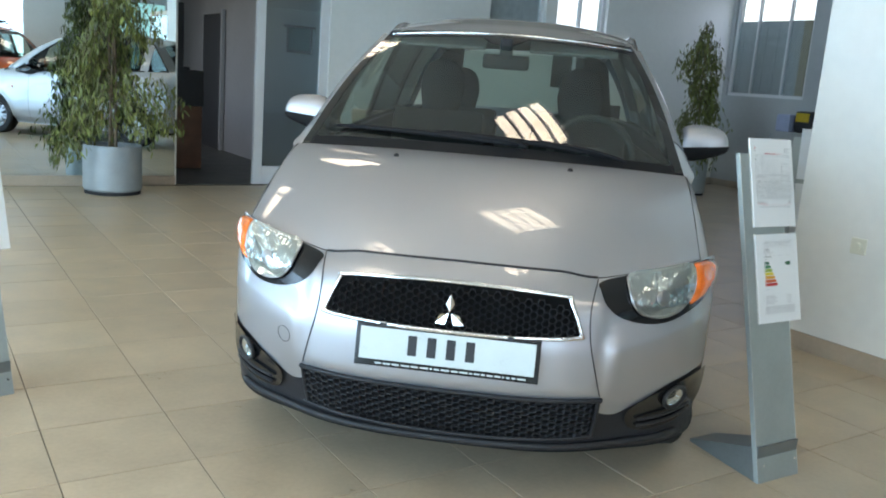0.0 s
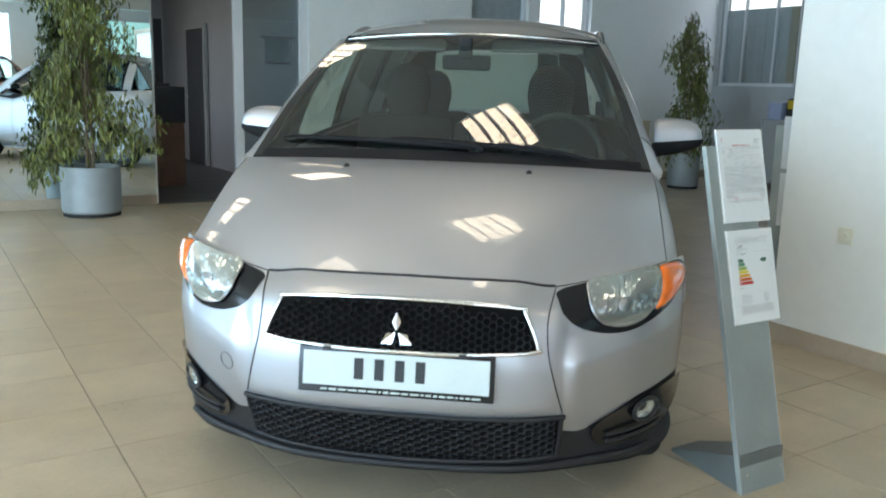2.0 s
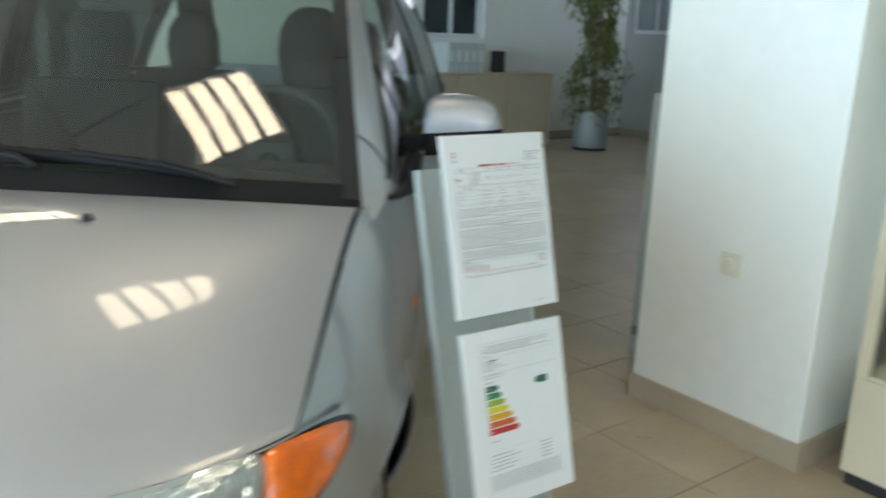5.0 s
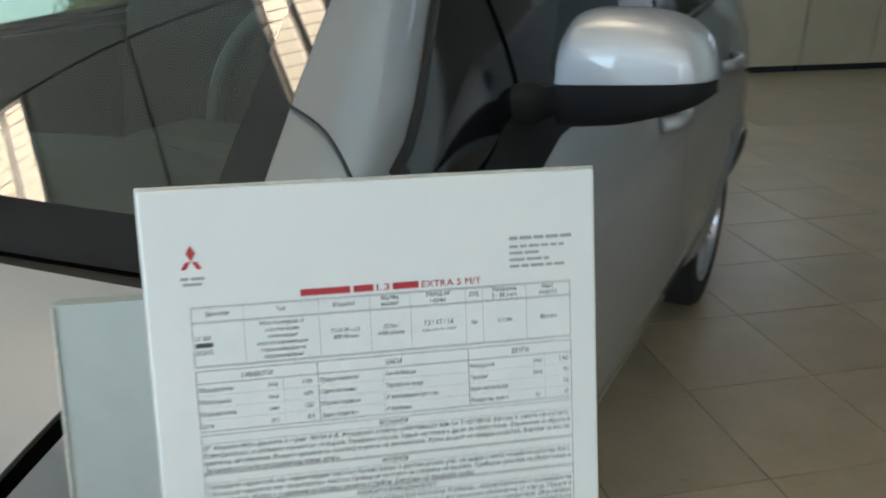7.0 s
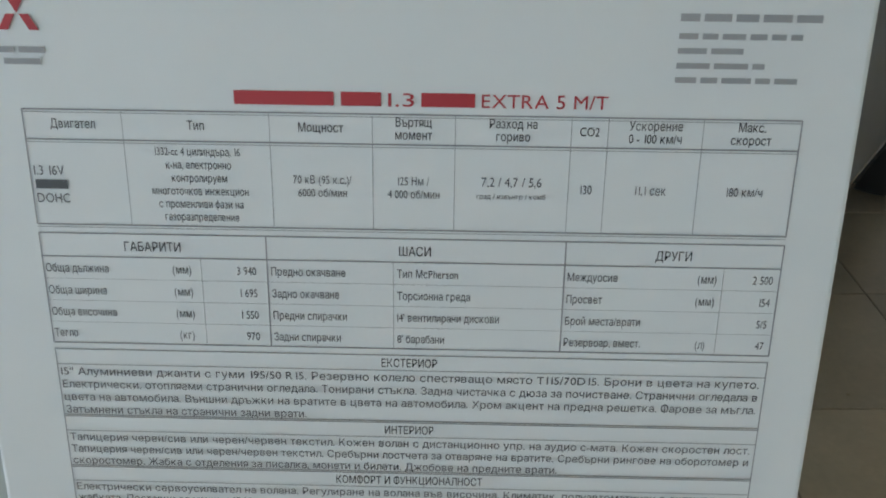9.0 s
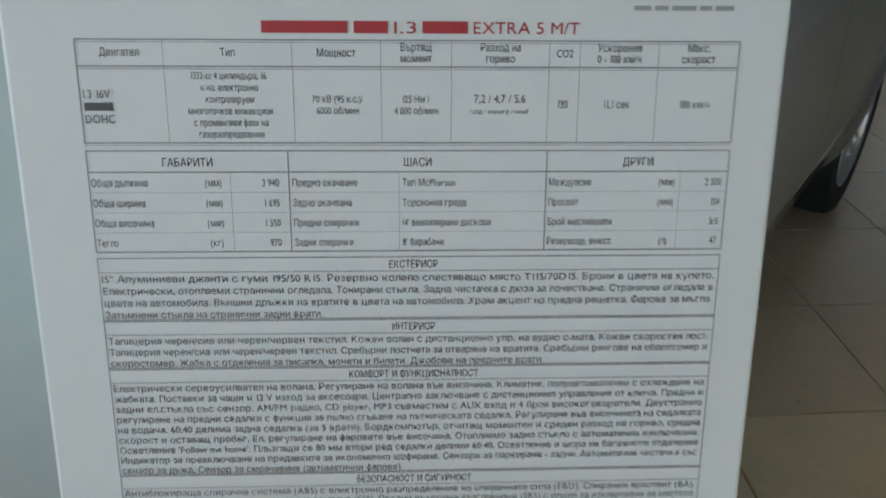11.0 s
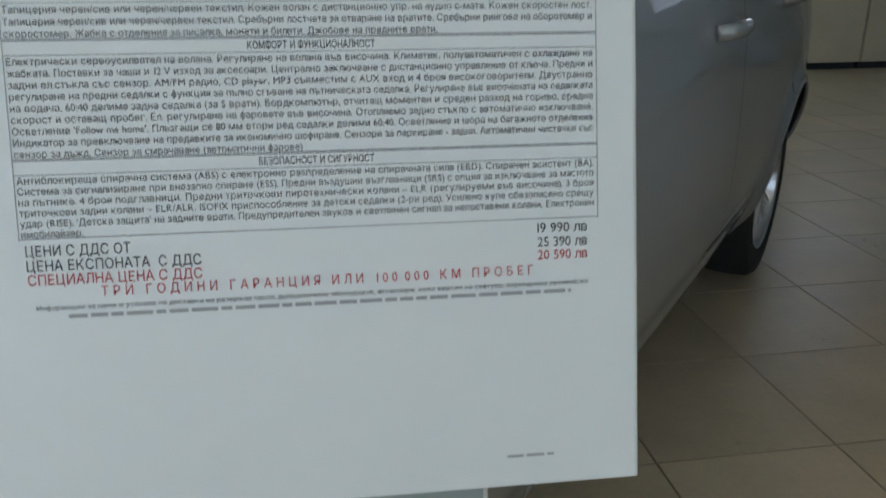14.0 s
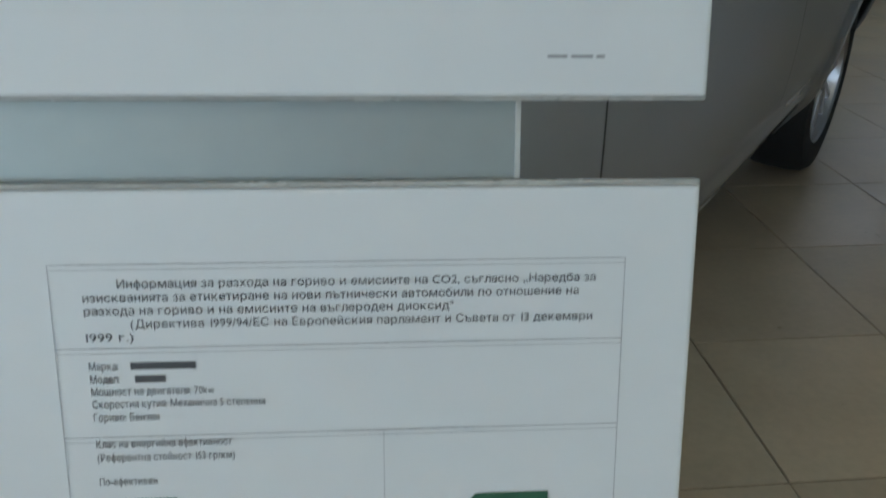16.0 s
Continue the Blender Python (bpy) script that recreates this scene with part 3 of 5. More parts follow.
def glyph(ch):
    """Points, faces and advance of one letter; letters that the font fills badly are drawn from strokes."""
    if ch not in GLYPHS:
        if ch == " ":
            GLYPHS[ch] = [], [], .30
        elif ch == "н":
            GLYPHS[ch] = *strokes((.075, .165, 0, .542), (.419, .509, 0, .542), (.165, .419, .245, .325)), .584
        elif ch in "фФ":
            v, f = outline_of("о" if ch == "ф" else "О")
            k = len(v)
            w = .60 if ch == "ф" else .76
            v2, f2 = strokes((w / 2 - .045, w / 2 + .045, -.204, .728) if ch == "ф" else (w / 2 - .045, w / 2 + .045, -.042, .769))
            GLYPHS[ch] = v + v2, f + [tuple(i + k for i in q) for q in f2], w
        elif ch == "ъ":
            GLYPHS[ch] = *strokes((.009, .20, .46, .542), (.115, .20, 0, .46), (.20, .46, .255, .33), (.20, .46, 0, .075), (.46, .55, .03, .30)), .60
        elif ch == "ь":
            GLYPHS[ch] = *strokes((.075, .16, 0, .542), (.16, .42, .255, .33), (.16, .42, 0, .075), (.42, .51, .03, .30)), .56
        else:
            v, f = outline_of(ch)
            GLYPHS[ch] = v, f, (max(q[0] for q in v) + min(.075, max(.02, min(q[0] for q in v))) if v else .3)
    return GLYPHS[ch]


def words(body, x, y, size, mat, parent, width=None, align="LEFT", squeeze=0.82, name="print"):
    v, f, pen = [], [], 0.0
    for ch in body:
        gv, gf, adv = glyph(ch)
        k = len(v)
        v += [(q[0] + pen, q[1]) for q in gv]
        f += [tuple(i + k for i in q) for q in gf]
        pen += adv
    lo, hi = min(q[0] for q in v), max(q[0] for q in v)
    k = width / (hi - lo) if width else squeeze * size
    x0 = {"LEFT": x, "CENTER": x - (hi - lo) * k / 2, "RIGHT": x - (hi - lo) * k}[align]
    return link(name, [((a - lo) * k + x0, b * size + y, LIFT) for a, b in v], f, mat, parent, smooth=False)


def bar(x0, x1, y0, y1, mat, parent, name="print_bar", lift=LIFT):
    return link(name, [(x0, y0, lift), (x1, y0, lift), (x1, y1, lift), (x0, y1, lift)], [(0, 1, 2, 3)], mat, parent, smooth=False)


def rule(x0, y0, x1, y1, parent, w=0.00035, mat=None):
    w *= .7
    if x0 == x1:
        return bar(x0 - w / 2, x0 + w / 2, y1, y0, mat or LINEINK, parent, "ruled_line", LIFT * 0.8)
    return bar(x0, x1, y0 - w / 2, y0 + w / 2, mat or LINEINK, parent, "ruled_line", LIFT * 0.9)


def bars(x0, x1, y, h, mat, parent, seed=0):
    """Unreadable or private writing: a row of plain bars."""
    mat = PALEINK if mat == GREYINK else mat
    r = random.Random(seed)
    x = x0
    while x < x1 - 0.001:
        e = min(x + r.uniform(0.003, 0.009), x1)
        bar(x, e, y, y + h, mat, parent)
        x = e + 0.001


A0, A1 = 0.0200, 0.2072
U = lambda f: A0 + (A1 - A0) * f
# heading
for P4 in (((.022, -.0262), (.0198, -.0300), (.022, -.0338), (.0242, -.0300)), ((.0215, -.0340), (.0193, -.0340), (.0172, -.0376), (.0195, -.0376)), ((.0225, -.0340), (.0247, -.0340), (.0268, -.0376), (.0245, -.0376))):
    link("emblem_shape", [(x, y, LIFT) for x, y in P4], [(0, 1, 2, 3)], REDINK, card1, smooth=False)
bars(0.0165, 0.0275, -0.0428, 0.0014, GREYINK, card1, 1)
bars(0.0175, 0.0265, -0.0455, 0.0014, GREYINK, card1, 2)
bars(0.176, 0.2085, -0.0335, 0.0017, PALEINK, card1, 3)
for k, (w, y) in enumerate(((0.2045, -0.0375), (0.193, -0.0408), (0.1965, -0.0442), (0.2045, -0.0475))):
    bars(0.176, w, y, 0.0013, GREYINK, card1, 4 + k)
bar(0.0716, 0.0955, -0.0541, -0.0508, REDINK, card1)
bar(0.0972, 0.1068, -0.0541, -0.0508, REDINK, card1)
words("1.3", 0.1085, -0.0541, 0.0046, REDINK, card1, 0.0062)
bar(0.1164, 0.1292, -0.0541, -0.0508, REDINK, card1)
words("EXTRA 5 M/T", 0.1308, -0.0541, 0.0046, REDINK, card1, 0.03)
# engine table
Y0, Y1, Y2 = -0.0560, -0.0633, -0.0848
for y in (Y0, Y1, Y2):
    rule(A0, y, A1, y, card1, 0.0005)
    rule(A0, y - 0.0007, A1, y - 0.0007, card1, 0.0002)
COLS = [0, 0.128, 0.319, 0.452, 0.559, 0.708, 0.755, 0.876, 1]
for f in COLS:
    rule(U(f), Y0, U(f), Y2, card1, 0.0005 if f in (0, 1) else 0.0002)
mid = lambda k: U((COLS[k] + COLS[k + 1]) / 2)
for k, lines in enumerate((["Двигател"], ["Тип"], ["Мощност"], ["Въртящ", "момент"], ["Разход на", "гориво"], ["CO2"], ["Ускорение", "0 - 100 км/ч"], ["Макс.", "скорост"])):
    for j, s in enumerate(lines):
        words(s, mid(k), -0.0605 + 0.0016 * (len(lines) - 1) - 0.0031 * j, 0.0031, INK, card1, align="CENTER", squeeze=0.78)
for j, s in enumerate(("1.3 16V", "▬▬", "DOHC")):
    if s == "▬▬":
        bar(U(0) + 0.001, U(0) + 0.009, -0.0757, -0.0734, GREYINK, card1)
    else:
        words(s, U(0) + 0.001, -0.0722 - 0.0035 * j, 0.0034, GREYINK, card1)
for j, s in enumerate(("1332-cc 4 цилиндъра, 16", "к-на, електронно", "контролируем", "многоточков инжекцион", "с променливи фази на", "газоразпределение")):
    words(s, mid(1), -0.0668 - 0.0033 * j, 0.0028, GREYINK, card1, align="CENTER", squeeze=0.70)
for k, lines in ((2, ["70 кВ (95 к.с.)/", "6000 об/мин"]), (3, ["125 Нм /", "4 000 об/мин"])):
    for j, s in enumerate(lines):
        words(s, mid(k), -0.0733 - 0.0033 * j, 0.0029, GREYINK, card1, align="CENTER", squeeze=0.74)
words("7,2 / 4,7 / 5,6", mid(4), -0.0733, 0.0033, GREYINK, card1, align="CENTER")
words("град / извънгр / комб", mid(4), -0.0764, 0.0018, GREYINK, card1, align="CENTER", squeeze=0.9)
for k, s in ((5, "130"), (6, "11,1 сек"), (7, "180 км/ч")):
    words(s, mid(k), -0.0748, 0.0032, GREYINK, card1, align="CENTER", squeeze=0.74)
# dimensions table
Z0, Z1 = -0.0871, -0.1172
for y in (Z0, Z0 - 0.0062, Z1):
    rule(A0, y, A1, y, card1, 0.0005)
for k in (1, 2, 3):
    y = Z0 - 0.0062 - k * 0.006
    rule(A0, y, A1, y, card1, 0.00012)
for x, w in ((A0, 0.0005), (0.0774, 0.0005), (0.1529, 0.0005), (A1, 0.0005)):
    rule(x, Z0, x, Z1, card1, w)
for x in (0.0605, 0.1095, 0.193):
    rule(x, Z0 - 0.0062, x, Z1, card1, 0.00015)
for x, s in ((0.0485, "ГАБАРИТИ"), (0.115, "ШАСИ"), (0.18, "ДРУГИ")):
    words(s, x, Z0 - 0.0045, 0.0034, INK, card1, align="CENTER", squeeze=0.8)
ROWS = (("Обща дължина", "(мм)", "3 940", "Предно окачване", "Тип МсPherson", "Междуосие", "(мм)", "2 500"),
        ("Обща ширина", "(мм)", "1 695", "Задно окачване", "Торсионна греда", "Просвет", "(мм)", "154"),
        ("Обща височина", "(мм)", "1 550", "Предни спирачки", "14' вентилирани дискови", "Брой места/врати", "", "5/5"),
        ("Тегло", "(кг)", "970", "Задни спирачки", "8' барабани", "Резервоар, вмест.", "(л)", "47"))
for j, row in enumerate(ROWS):
    y = Z0 - 0.0062 - 0.006 * j - 0.0042
    for s, x, al in zip(row, (0.0206, 0.0555, 0.0745, 0.0784, 0.1105, 0.1538, 0.189, 0.2055), ("LEFT", "CENTER", "RIGHT", "LEFT", "LEFT", "LEFT", "CENTER", "RIGHT")):
        if s:
            words(s, x, y, 0.0031, GREYINK, card1, align=al, squeeze=0.72)
# text sections
SECTIONS = (
    (-0.1189, -0.1388, "ЕКСТЕРИОР", (
        "15'' Алуминиеви джанти с гуми 195/50 R15. Резервно колело спестяващо място T115/70D15. Брони в цвета на купето.",
        "Електрически, отопляеми странични огледала. Тонирани стъкла. Задна чистачка с дюза за почистване. Странични огледала в",
        "цвета на автомобила. Външни дръжки на вратите в цвета на автомобила. Хром акцент на предна решетка. Фарове за мъгла.",
        "Затъмнени стъкла на странични задни врати.")),
    (-0.1388, -0.1545, "ИНТЕРИОР", (
        "Тапицерия черен/сив или черен/червен текстил. Кожен волан с дистанционно упр. на аудио с-мата. Кожен скоростен лост.",
        "Тапицерия черен/сив или черен/червен текстил. Сребърни лостчета за отваряне на вратите. Сребърни рингове на оборотомер и",
        "скоростомер. Жабка с отделения за писалка, монети и билети. Джобове на предните врати.")),
    (-0.1545, -0.1911, "КОМФОРТ И ФУНКЦИОНАЛНОСТ", (
        "Електрически сервоусилвател на волана. Регулиране на волана във височина. Климатик, полуавтоматичен с охлаждане на",
        "жабката. Поставки за чаши и 12 V изход за аксесоари. Централно заключване с дистанционно управление от ключа. Предни и",
        "задни ел.стъкла със сензор. AM/FM радио, CD player, MP3 съвместим с AUX вход и 4 броя високоговорители. Двустранно",
        "регулиране на предни седалки с функция за пълно сгъване на пътническата седалка. Регулиране във височината на седалката",
        "на водача. 60:40 делима задна седалка (за 5 врати). Бордкомпютър, отчитащ моментен и среден разход на гориво, средна",
        "скорост и оставащ пробег. Ел. регулиране на фаровете във височина. Отопляемо задно стъкло с автоматично изключване.",
        "Осветление 'Follow me home'. Плъзгащи се 80 мм втори ред седалки делими 60:40. Осветление и шора на багажното отделение",
        "Индикатор за превключване на предавките за икономично шофиране. Сензори за паркиране - задни. Автоматични чистачки със",
        "сензор за дъжд. Сензор за смрачаване (автоматични фарове)")),
    (-0.1911, -0.2160, "БЕЗОПАСНОСТ И СИГУРНОСТ", (
        "Антиблокираща спирачна система (ABS) с електронно разпределение на спирачната сила (EBD). Спирачен асистент (BA).",
        "Система за сигнализиране при внезапно спиране (ESS). Предни въздушни възглавници (SRS) с опция за изключване за мястото",
        "на пътника. 4 броя подглавници. Предни триточкови пиротехнически колани – ELR (регулируеми във височина). 3 броя",
        "триточкови задни колани – ELR/ALR. ISOFIX приспособление за детски седалки (2-ри ред). Усилено купе обезопасено срещу",
        "удар (RISE). 'Детска защита' на задните врати. Предупредителен звуков и светлинен сигнал за непоставени колани. Електронен",
        "имобилайзер.")))
for top, bottom, title, lines in SECTIONS:
    rule(A0, top - 0.0002, A1, top - 0.0002, card1, 0.0004)
    rule(A0, top - 0.0046, A1, top - 0.0046, card1, 0.0003)
    rule(A0, bottom + 0.0003, A1, bottom + 0.0003, card1, 0.0004)
    rule(A0, top, A0, bottom, card1, 0.0004)
    rule(A1, top, A1, bottom, card1, 0.0004)
    words(title, (A0 + A1) / 2, top - 0.0036, 0.0033, INK, card1, align="CENTER", squeeze=0.74)
    gap = (top - 0.0048 - bottom) / len(lines)
    for j, s in enumerate(lines):
        full = j < len(lines) - 1
        words(s, A0 + 0.0008, top - 0.0048 - gap * (j + 0.78), 0.0031, GREYINK, card1, width=(A1 - A0 - 0.0022) if full else len(s) * 0.00155)
for s, y, mt, w in (("ЦЕНИ С ДДС ОТ", -0.2212, INK, .0318), ("ЦЕНА ЕКСПОНАТА  С ДДС", -0.2259, INK, .0535), ("СПЕЦИАЛНА ЦЕНА С ДДС", -0.2304, REDINK, .0535)):
    words(s, 0.0216, y, 0.0047, mt, card1, width=w)
for s, y, mt in (("19 990 лв", -0.2204, INK), ("25 390 лв", -0.2252, INK), ("20 590 лв", -0.2296, REDINK)):
    words(s, 0.2033, y, 0.0045, mt, card1, align="RIGHT", width=.0172)
words("Т Р И   Г О Д И Н И   Г А Р А Н Ц И Я   И Л И   1 0 0  0 0 0   К М   П Р О Б Е Г", 0.0435, -0.2346, 0.0044, REDINK, card1, width=0.1408)
words("Информация за цени и условия на доставка на резервни части, допълнително оборудване, аксесоари, нови версии на софтуер, периодично техническо", 0.0235, -0.2385, 0.0021, GREYINK, card1, width=0.18)
bars(0.0330, 0.1975, -0.2413, 0.0012, GREYINK, card1, 9)
bars(0.174, 0.1905, -0.2985, 0.0009, GREYINK, card1, 11)

# efficiency card
C0, C1 = 0.0303, 0.1994
for y in (-0.3569, -0.3823, -0.4104, -0.6150):
    rule(C0, y, C1, y, card2, 0.0003)
    rule(C0, y - 0.0016, C1, y - 0.0016, card2, 0.00018)
rule(C0, -0.3569, C0, -0.6166, card2, 0.0003)
rule(C1, -0.3569, C1, -0.6166, card2, 0.0003)
rule(0.1261, -0.4104, 0.1261, -0.545, card2, 0.0002)
rule(C0, -0.545, C1, -0.545, card2, 0.0002)
for s, x, y, w in (("Информация за разхода на гориво и емисиите на CO2, съгласно „Наредба за", 0.0495, -0.3640, 0.141),
                   ("изискванията за етикетиране на нови пътнически автомобили по отношение на", 0.0395, -0.3681, 0.146),
                   ("разхода на гориво и на емисиите на въглероден диоксид\"", 0.0395, -0.3721, 0.108),
                   ("(Директива 1999/94/ЕС на Европейския парламент и Съвета от 13 декември", 0.0525, -0.3762, 0.1375),
                   ("1999 г.)", 0.0395, -0.3802, 0.0135)):
    words(s, x, y, 0.0036, GREYINK, card2, width=w)
for s, y in (("Марка:", -0.3890), ("Модел:", -0.3931), ("Мощност на двигателя: 70kw", -0.3970), ("Скоростна кутия: Механична 5 степенна", -0.4010), ("Гориво: Бензин", -0.4052),
             ("Клас на енергийна ефективност", -0.4138), ("(Референтна стойност 153 гр/км)", -0.4183), ("По-ефективен", -0.4262)):
    words(s, 0.0395, y, 0.0034, GREYINK if "Клас" not in s else INK, card2, squeeze=0.76)
bar(0.0515, 0.0705, -0.3890, -0.3868, GREYINK, card2)
bar(0.0525, 0.0615, -0.3931, -0.3909, GREYINK, card2)
SCALE = ((0.03, 0.13, 0.075), (0.04, 0.22, 0.10), (0.30, 0.42, 0.06), (0.72, 0.60, 0.04), (0.72, 0.36, 0.03), (0.66, 0.13, 0.03), (0.55, 0.045, 0.04))
for k, c in enumerate(SCALE):
    y0, y1, x1 = -0.4415 - k * 0.0125, -0.431 - k * 0.0125, 0.062 + k * 0.0065
    mt = material("scale_colour", c, 0.45)
    link("scale_arrow", [(0.04, y0, LIFT), (x1, y0, LIFT), (x1 + 0.006, (y0 + y1) / 2, LIFT), (x1, y1, LIFT), (0.04, y1, LIFT)], [(0, 1, 2, 3, 4)], mt, card2, smooth=False)
    bar(0.043, 0.0455, y0 + 0.003, y1 - 0.003, PAPER, card2, "scale_letter_bar", LIFT * 1.6)
link("class_pointer", [(0.155, -0.446, LIFT), (0.178, -0.446, LIFT), (0.178, -0.433, LIFT), (0.155, -0.433, LIFT), (0.148, -0.4395, LIFT)], [(0, 1, 2, 3, 4)], material("scale_colour", SCALE[0], 0.45), card2, smooth=False)
words("По-неефективен", 0.0395, -0.529, 0.0034, GREYINK, card2, squeeze=0.76)
for k in range(5):
    bars(0.04, 0.1 if k % 2 else 0.085, -0.553 - k * 0.0065, 0.0018, GREYINK, card2, 20 + k)
    bars(0.15, 0.175, -0.553 - k * 0.0065, 0.0018, GREYINK, card2, 40 + k)
for k in range(8):
    bars(0.035, 0.192, -0.588 - k * 0.0034, 0.0013, GREYINK, card2, 60 + k)


# ---- the car: nose at y = 0, tail at y = 3.9 ----
def pchip(xs, ys):
    xs, ys = np.array(xs, float), np.array(ys, float)
    h, d = np.diff(xs), np.diff(ys) / np.diff(xs)
    m = np.zeros_like(ys)
    for i in range(1, len(xs) - 1):
        if d[i - 1] * d[i] > 0:
            w1, w2 = 2 * h[i] + h[i - 1], h[i] + 2 * h[i - 1]
            m[i] = (w1 + w2) / (w1 / d[i - 1] + w2 / d[i])
    m[0], m[-1] = d[0], d[-1]

    def f(x):
        x = np.clip(np.asarray(x, float), xs[0], xs[-1])
        i = np.clip(np.searchsorted(xs, x) - 1, 0, len(xs) - 2)
        t = (x - xs[i]) / h[i]
        return ((1 + 2 * t) * (1 - t) ** 2 * ys[i] + t * (1 - t) ** 2 * h[i] * m[i] + t * t * (3 - 2 * t) * ys[i + 1] + t * t * (t - 1) * h[i] * m[i + 1])
    return f


def step(x, a, b):
    t = np.clip((np.asarray(x, float) - a) / (b - a), 0, 1)
    return t * t * (3 - 2 * t)


PX = [0, .15, .30, .42, .55, .66, .75, .81, .838, .8475]
PY = [-.014, -.010, .008, .046, .122, .205, .315, .44, .58, .74]
ARC = np.concatenate([[0], np.cumsum(np.hypot(np.diff(PX), np.diff(PY)))])
plan_x, plan_y, plan_s = pchip(ARC, PX), pchip(ARC, PY), pchip(PX, ARC)
front_lean = pchip([.17, .21, .26, .32, .38, .44, .52, .58, .64, .69, .72, .748], [.11, .075, .06, .035, .008, -.004, -.008, 0, .012, .035, .068, .118])
crest = pchip([0, .30, .41, .50, .60, .70, .78, .8475], [.748, .743, .728, .738, .755, .769, .777, .764])   # top edge of the nose by x
skirt_line = pchip([0, .43, .455, .50, .56, .69, .80, .8475], [.388, .388, .33, .318, .345, .41, .425, .42])


def nose(s, z):
    """A point of the nose by arc length from the middle (signed) and height."""
    a = np.abs(s)
    x, y = plan_x(a), plan_y(a)
    zz = z - (crest(x) - .748) * step(z, .5, .75)
    lean = front_lean(zz) * (1 - .45 * step(x, .45, .8))
    d = z - (.53 + .20 * (x - .42))
    ledge = np.where(d > 0, 1 - np.clip(d / .075, 0, 1), 1 - step(-d, 0, .20))
    y = y - .024 * ledge * step(x, .43, .49) * (1 - step(x, .74, .83))
    y = y + lean - .008 * (1 - step(x, .425, .455)) * step(z, .36, .42) * (1 - step(z, .66, .74))
    return np.stack([np.sign(s) * x, y, z + 0 * x], -1)


def nose_at(x, z):
    x, z = np.asarray(x, float), np.asarray(z, float)
    return nose(np.sign(x) * plan_s(np.abs(x)), z)


def nose_out(x, z, d):
    """The same, d proud of the surface."""
    e = 0.004
    p = nose_at(x, z)
    s = np.sign(np.where(np.asarray(x) == 0, 1, x)) * plan_s(np.abs(x))
    a = nose(s + e, np.asarray(z, float)) - nose(s - e, np.asarray(z, float))
    b = nose(s, np.asarray(z, float) + e) - nose(s, np.asarray(z, float) - e)
    n = np.cross(a, b)
    n /= np.linalg.norm(n, axis=-1, keepdims=True)
    return p + n * np.asarray(d)[..., None] if np.ndim(d) else p + n * d


def patch(name, outline, mat, parent, depth=0.002, dome=0.0, rings=7, label="", n=72, edge=None):
    """A piece of skin over the nose inside an outline of (x, z), domed by dome; edge: its rim's depth."""
    O = smooth_curve(outline, n, True)
    c = O.mean(0)
    rows = []
    for k in np.linspace(0, 1, rings + 1)[1:]:
        q = c + (O - c) * k
        d = depth + dome * (1 - k ** 2)
        if edge is not None and k == 1:
            d = edge
        rows.append(nose_out(q[:, 0], q[:, 1], d))
    v = np.concatenate([[nose_out(c[0], c[1], depth + dome)], np.concatenate(rows)])
    f = [(0, 1 + j, 1 + (j + 1) % n) for j in range(n)]
    f += [(1 + i * n + j, 1 + (i + 1) * n + j, 1 + (i + 1) * n + (j + 1) % n, 1 + i * n + (j + 1) % n) for i in range(rings - 1) for j in range(n)]
    if outline[0][0] < 0 and abs(c[0]) > 0.1:
        f = [q[::-1] for q in f]
    return link(name, v, f, mat, parent, label)


def on_nose(outline, n, d=0.003, closed=True):
    O = smooth_curve(outline, n, closed)
    return nose_out(O[:, 0], O[:, 1], d)


def honeycomb(name, inside, x0, x1, z0, z1, size, mat, parent, depth):
    """Hexagonal mesh bars over the nose where inside(x, z)."""
    v, f = [], []
    w, hgt = size * 1.5, size * math.sqrt(3) / 2
    for i in range(int((x1 - x0) / w) + 1):
        for j in range(int((z1 - z0) / (hgt * 2)) + 1):
            cx, cz = x0 + i * w, z0 + j * hgt * 2 + (i % 2) * hgt
            if not inside(cx, cz):
                continue
            k = len(v)
            for rad, d in ((1.0, depth + .002), (0.86, depth + .004), (0.78, depth - .008)):
                for a in range(6):
                    px, pz = cx + size * rad * math.cos(a * math.pi / 3), cz + size * rad * math.sin(a * math.pi / 3) * 0.98
                    v.append(nose_out(px, pz, d))
            for r in range(2):
                for a in range(6):
                    f.append((k + r * 6 + a, k + r * 6 + (a + 1) % 6, k + (r + 1) * 6 + (a + 1) % 6, k + (r + 1) * 6 + a))
    ob = link(name, v, f, mat, parent, smooth=False)
    ob["kind"] = "stuff"
    return ob


WHEEL_R, ARCH_R, AXLE_F, AXLE_R = 0.292, 0.335, 0.765, 3.265
# hood
hood_front_y = lambda x: nose_at(np.abs(x) + 1e-9, crest(np.abs(x)))[..., 1]
hood_rear_y = lambda x: .80 + .09 * (np.abs(x) / .745) ** 2
hood_rear_z = lambda x: 1.009 - .020 * (np.abs(x) / .745) ** 2.2


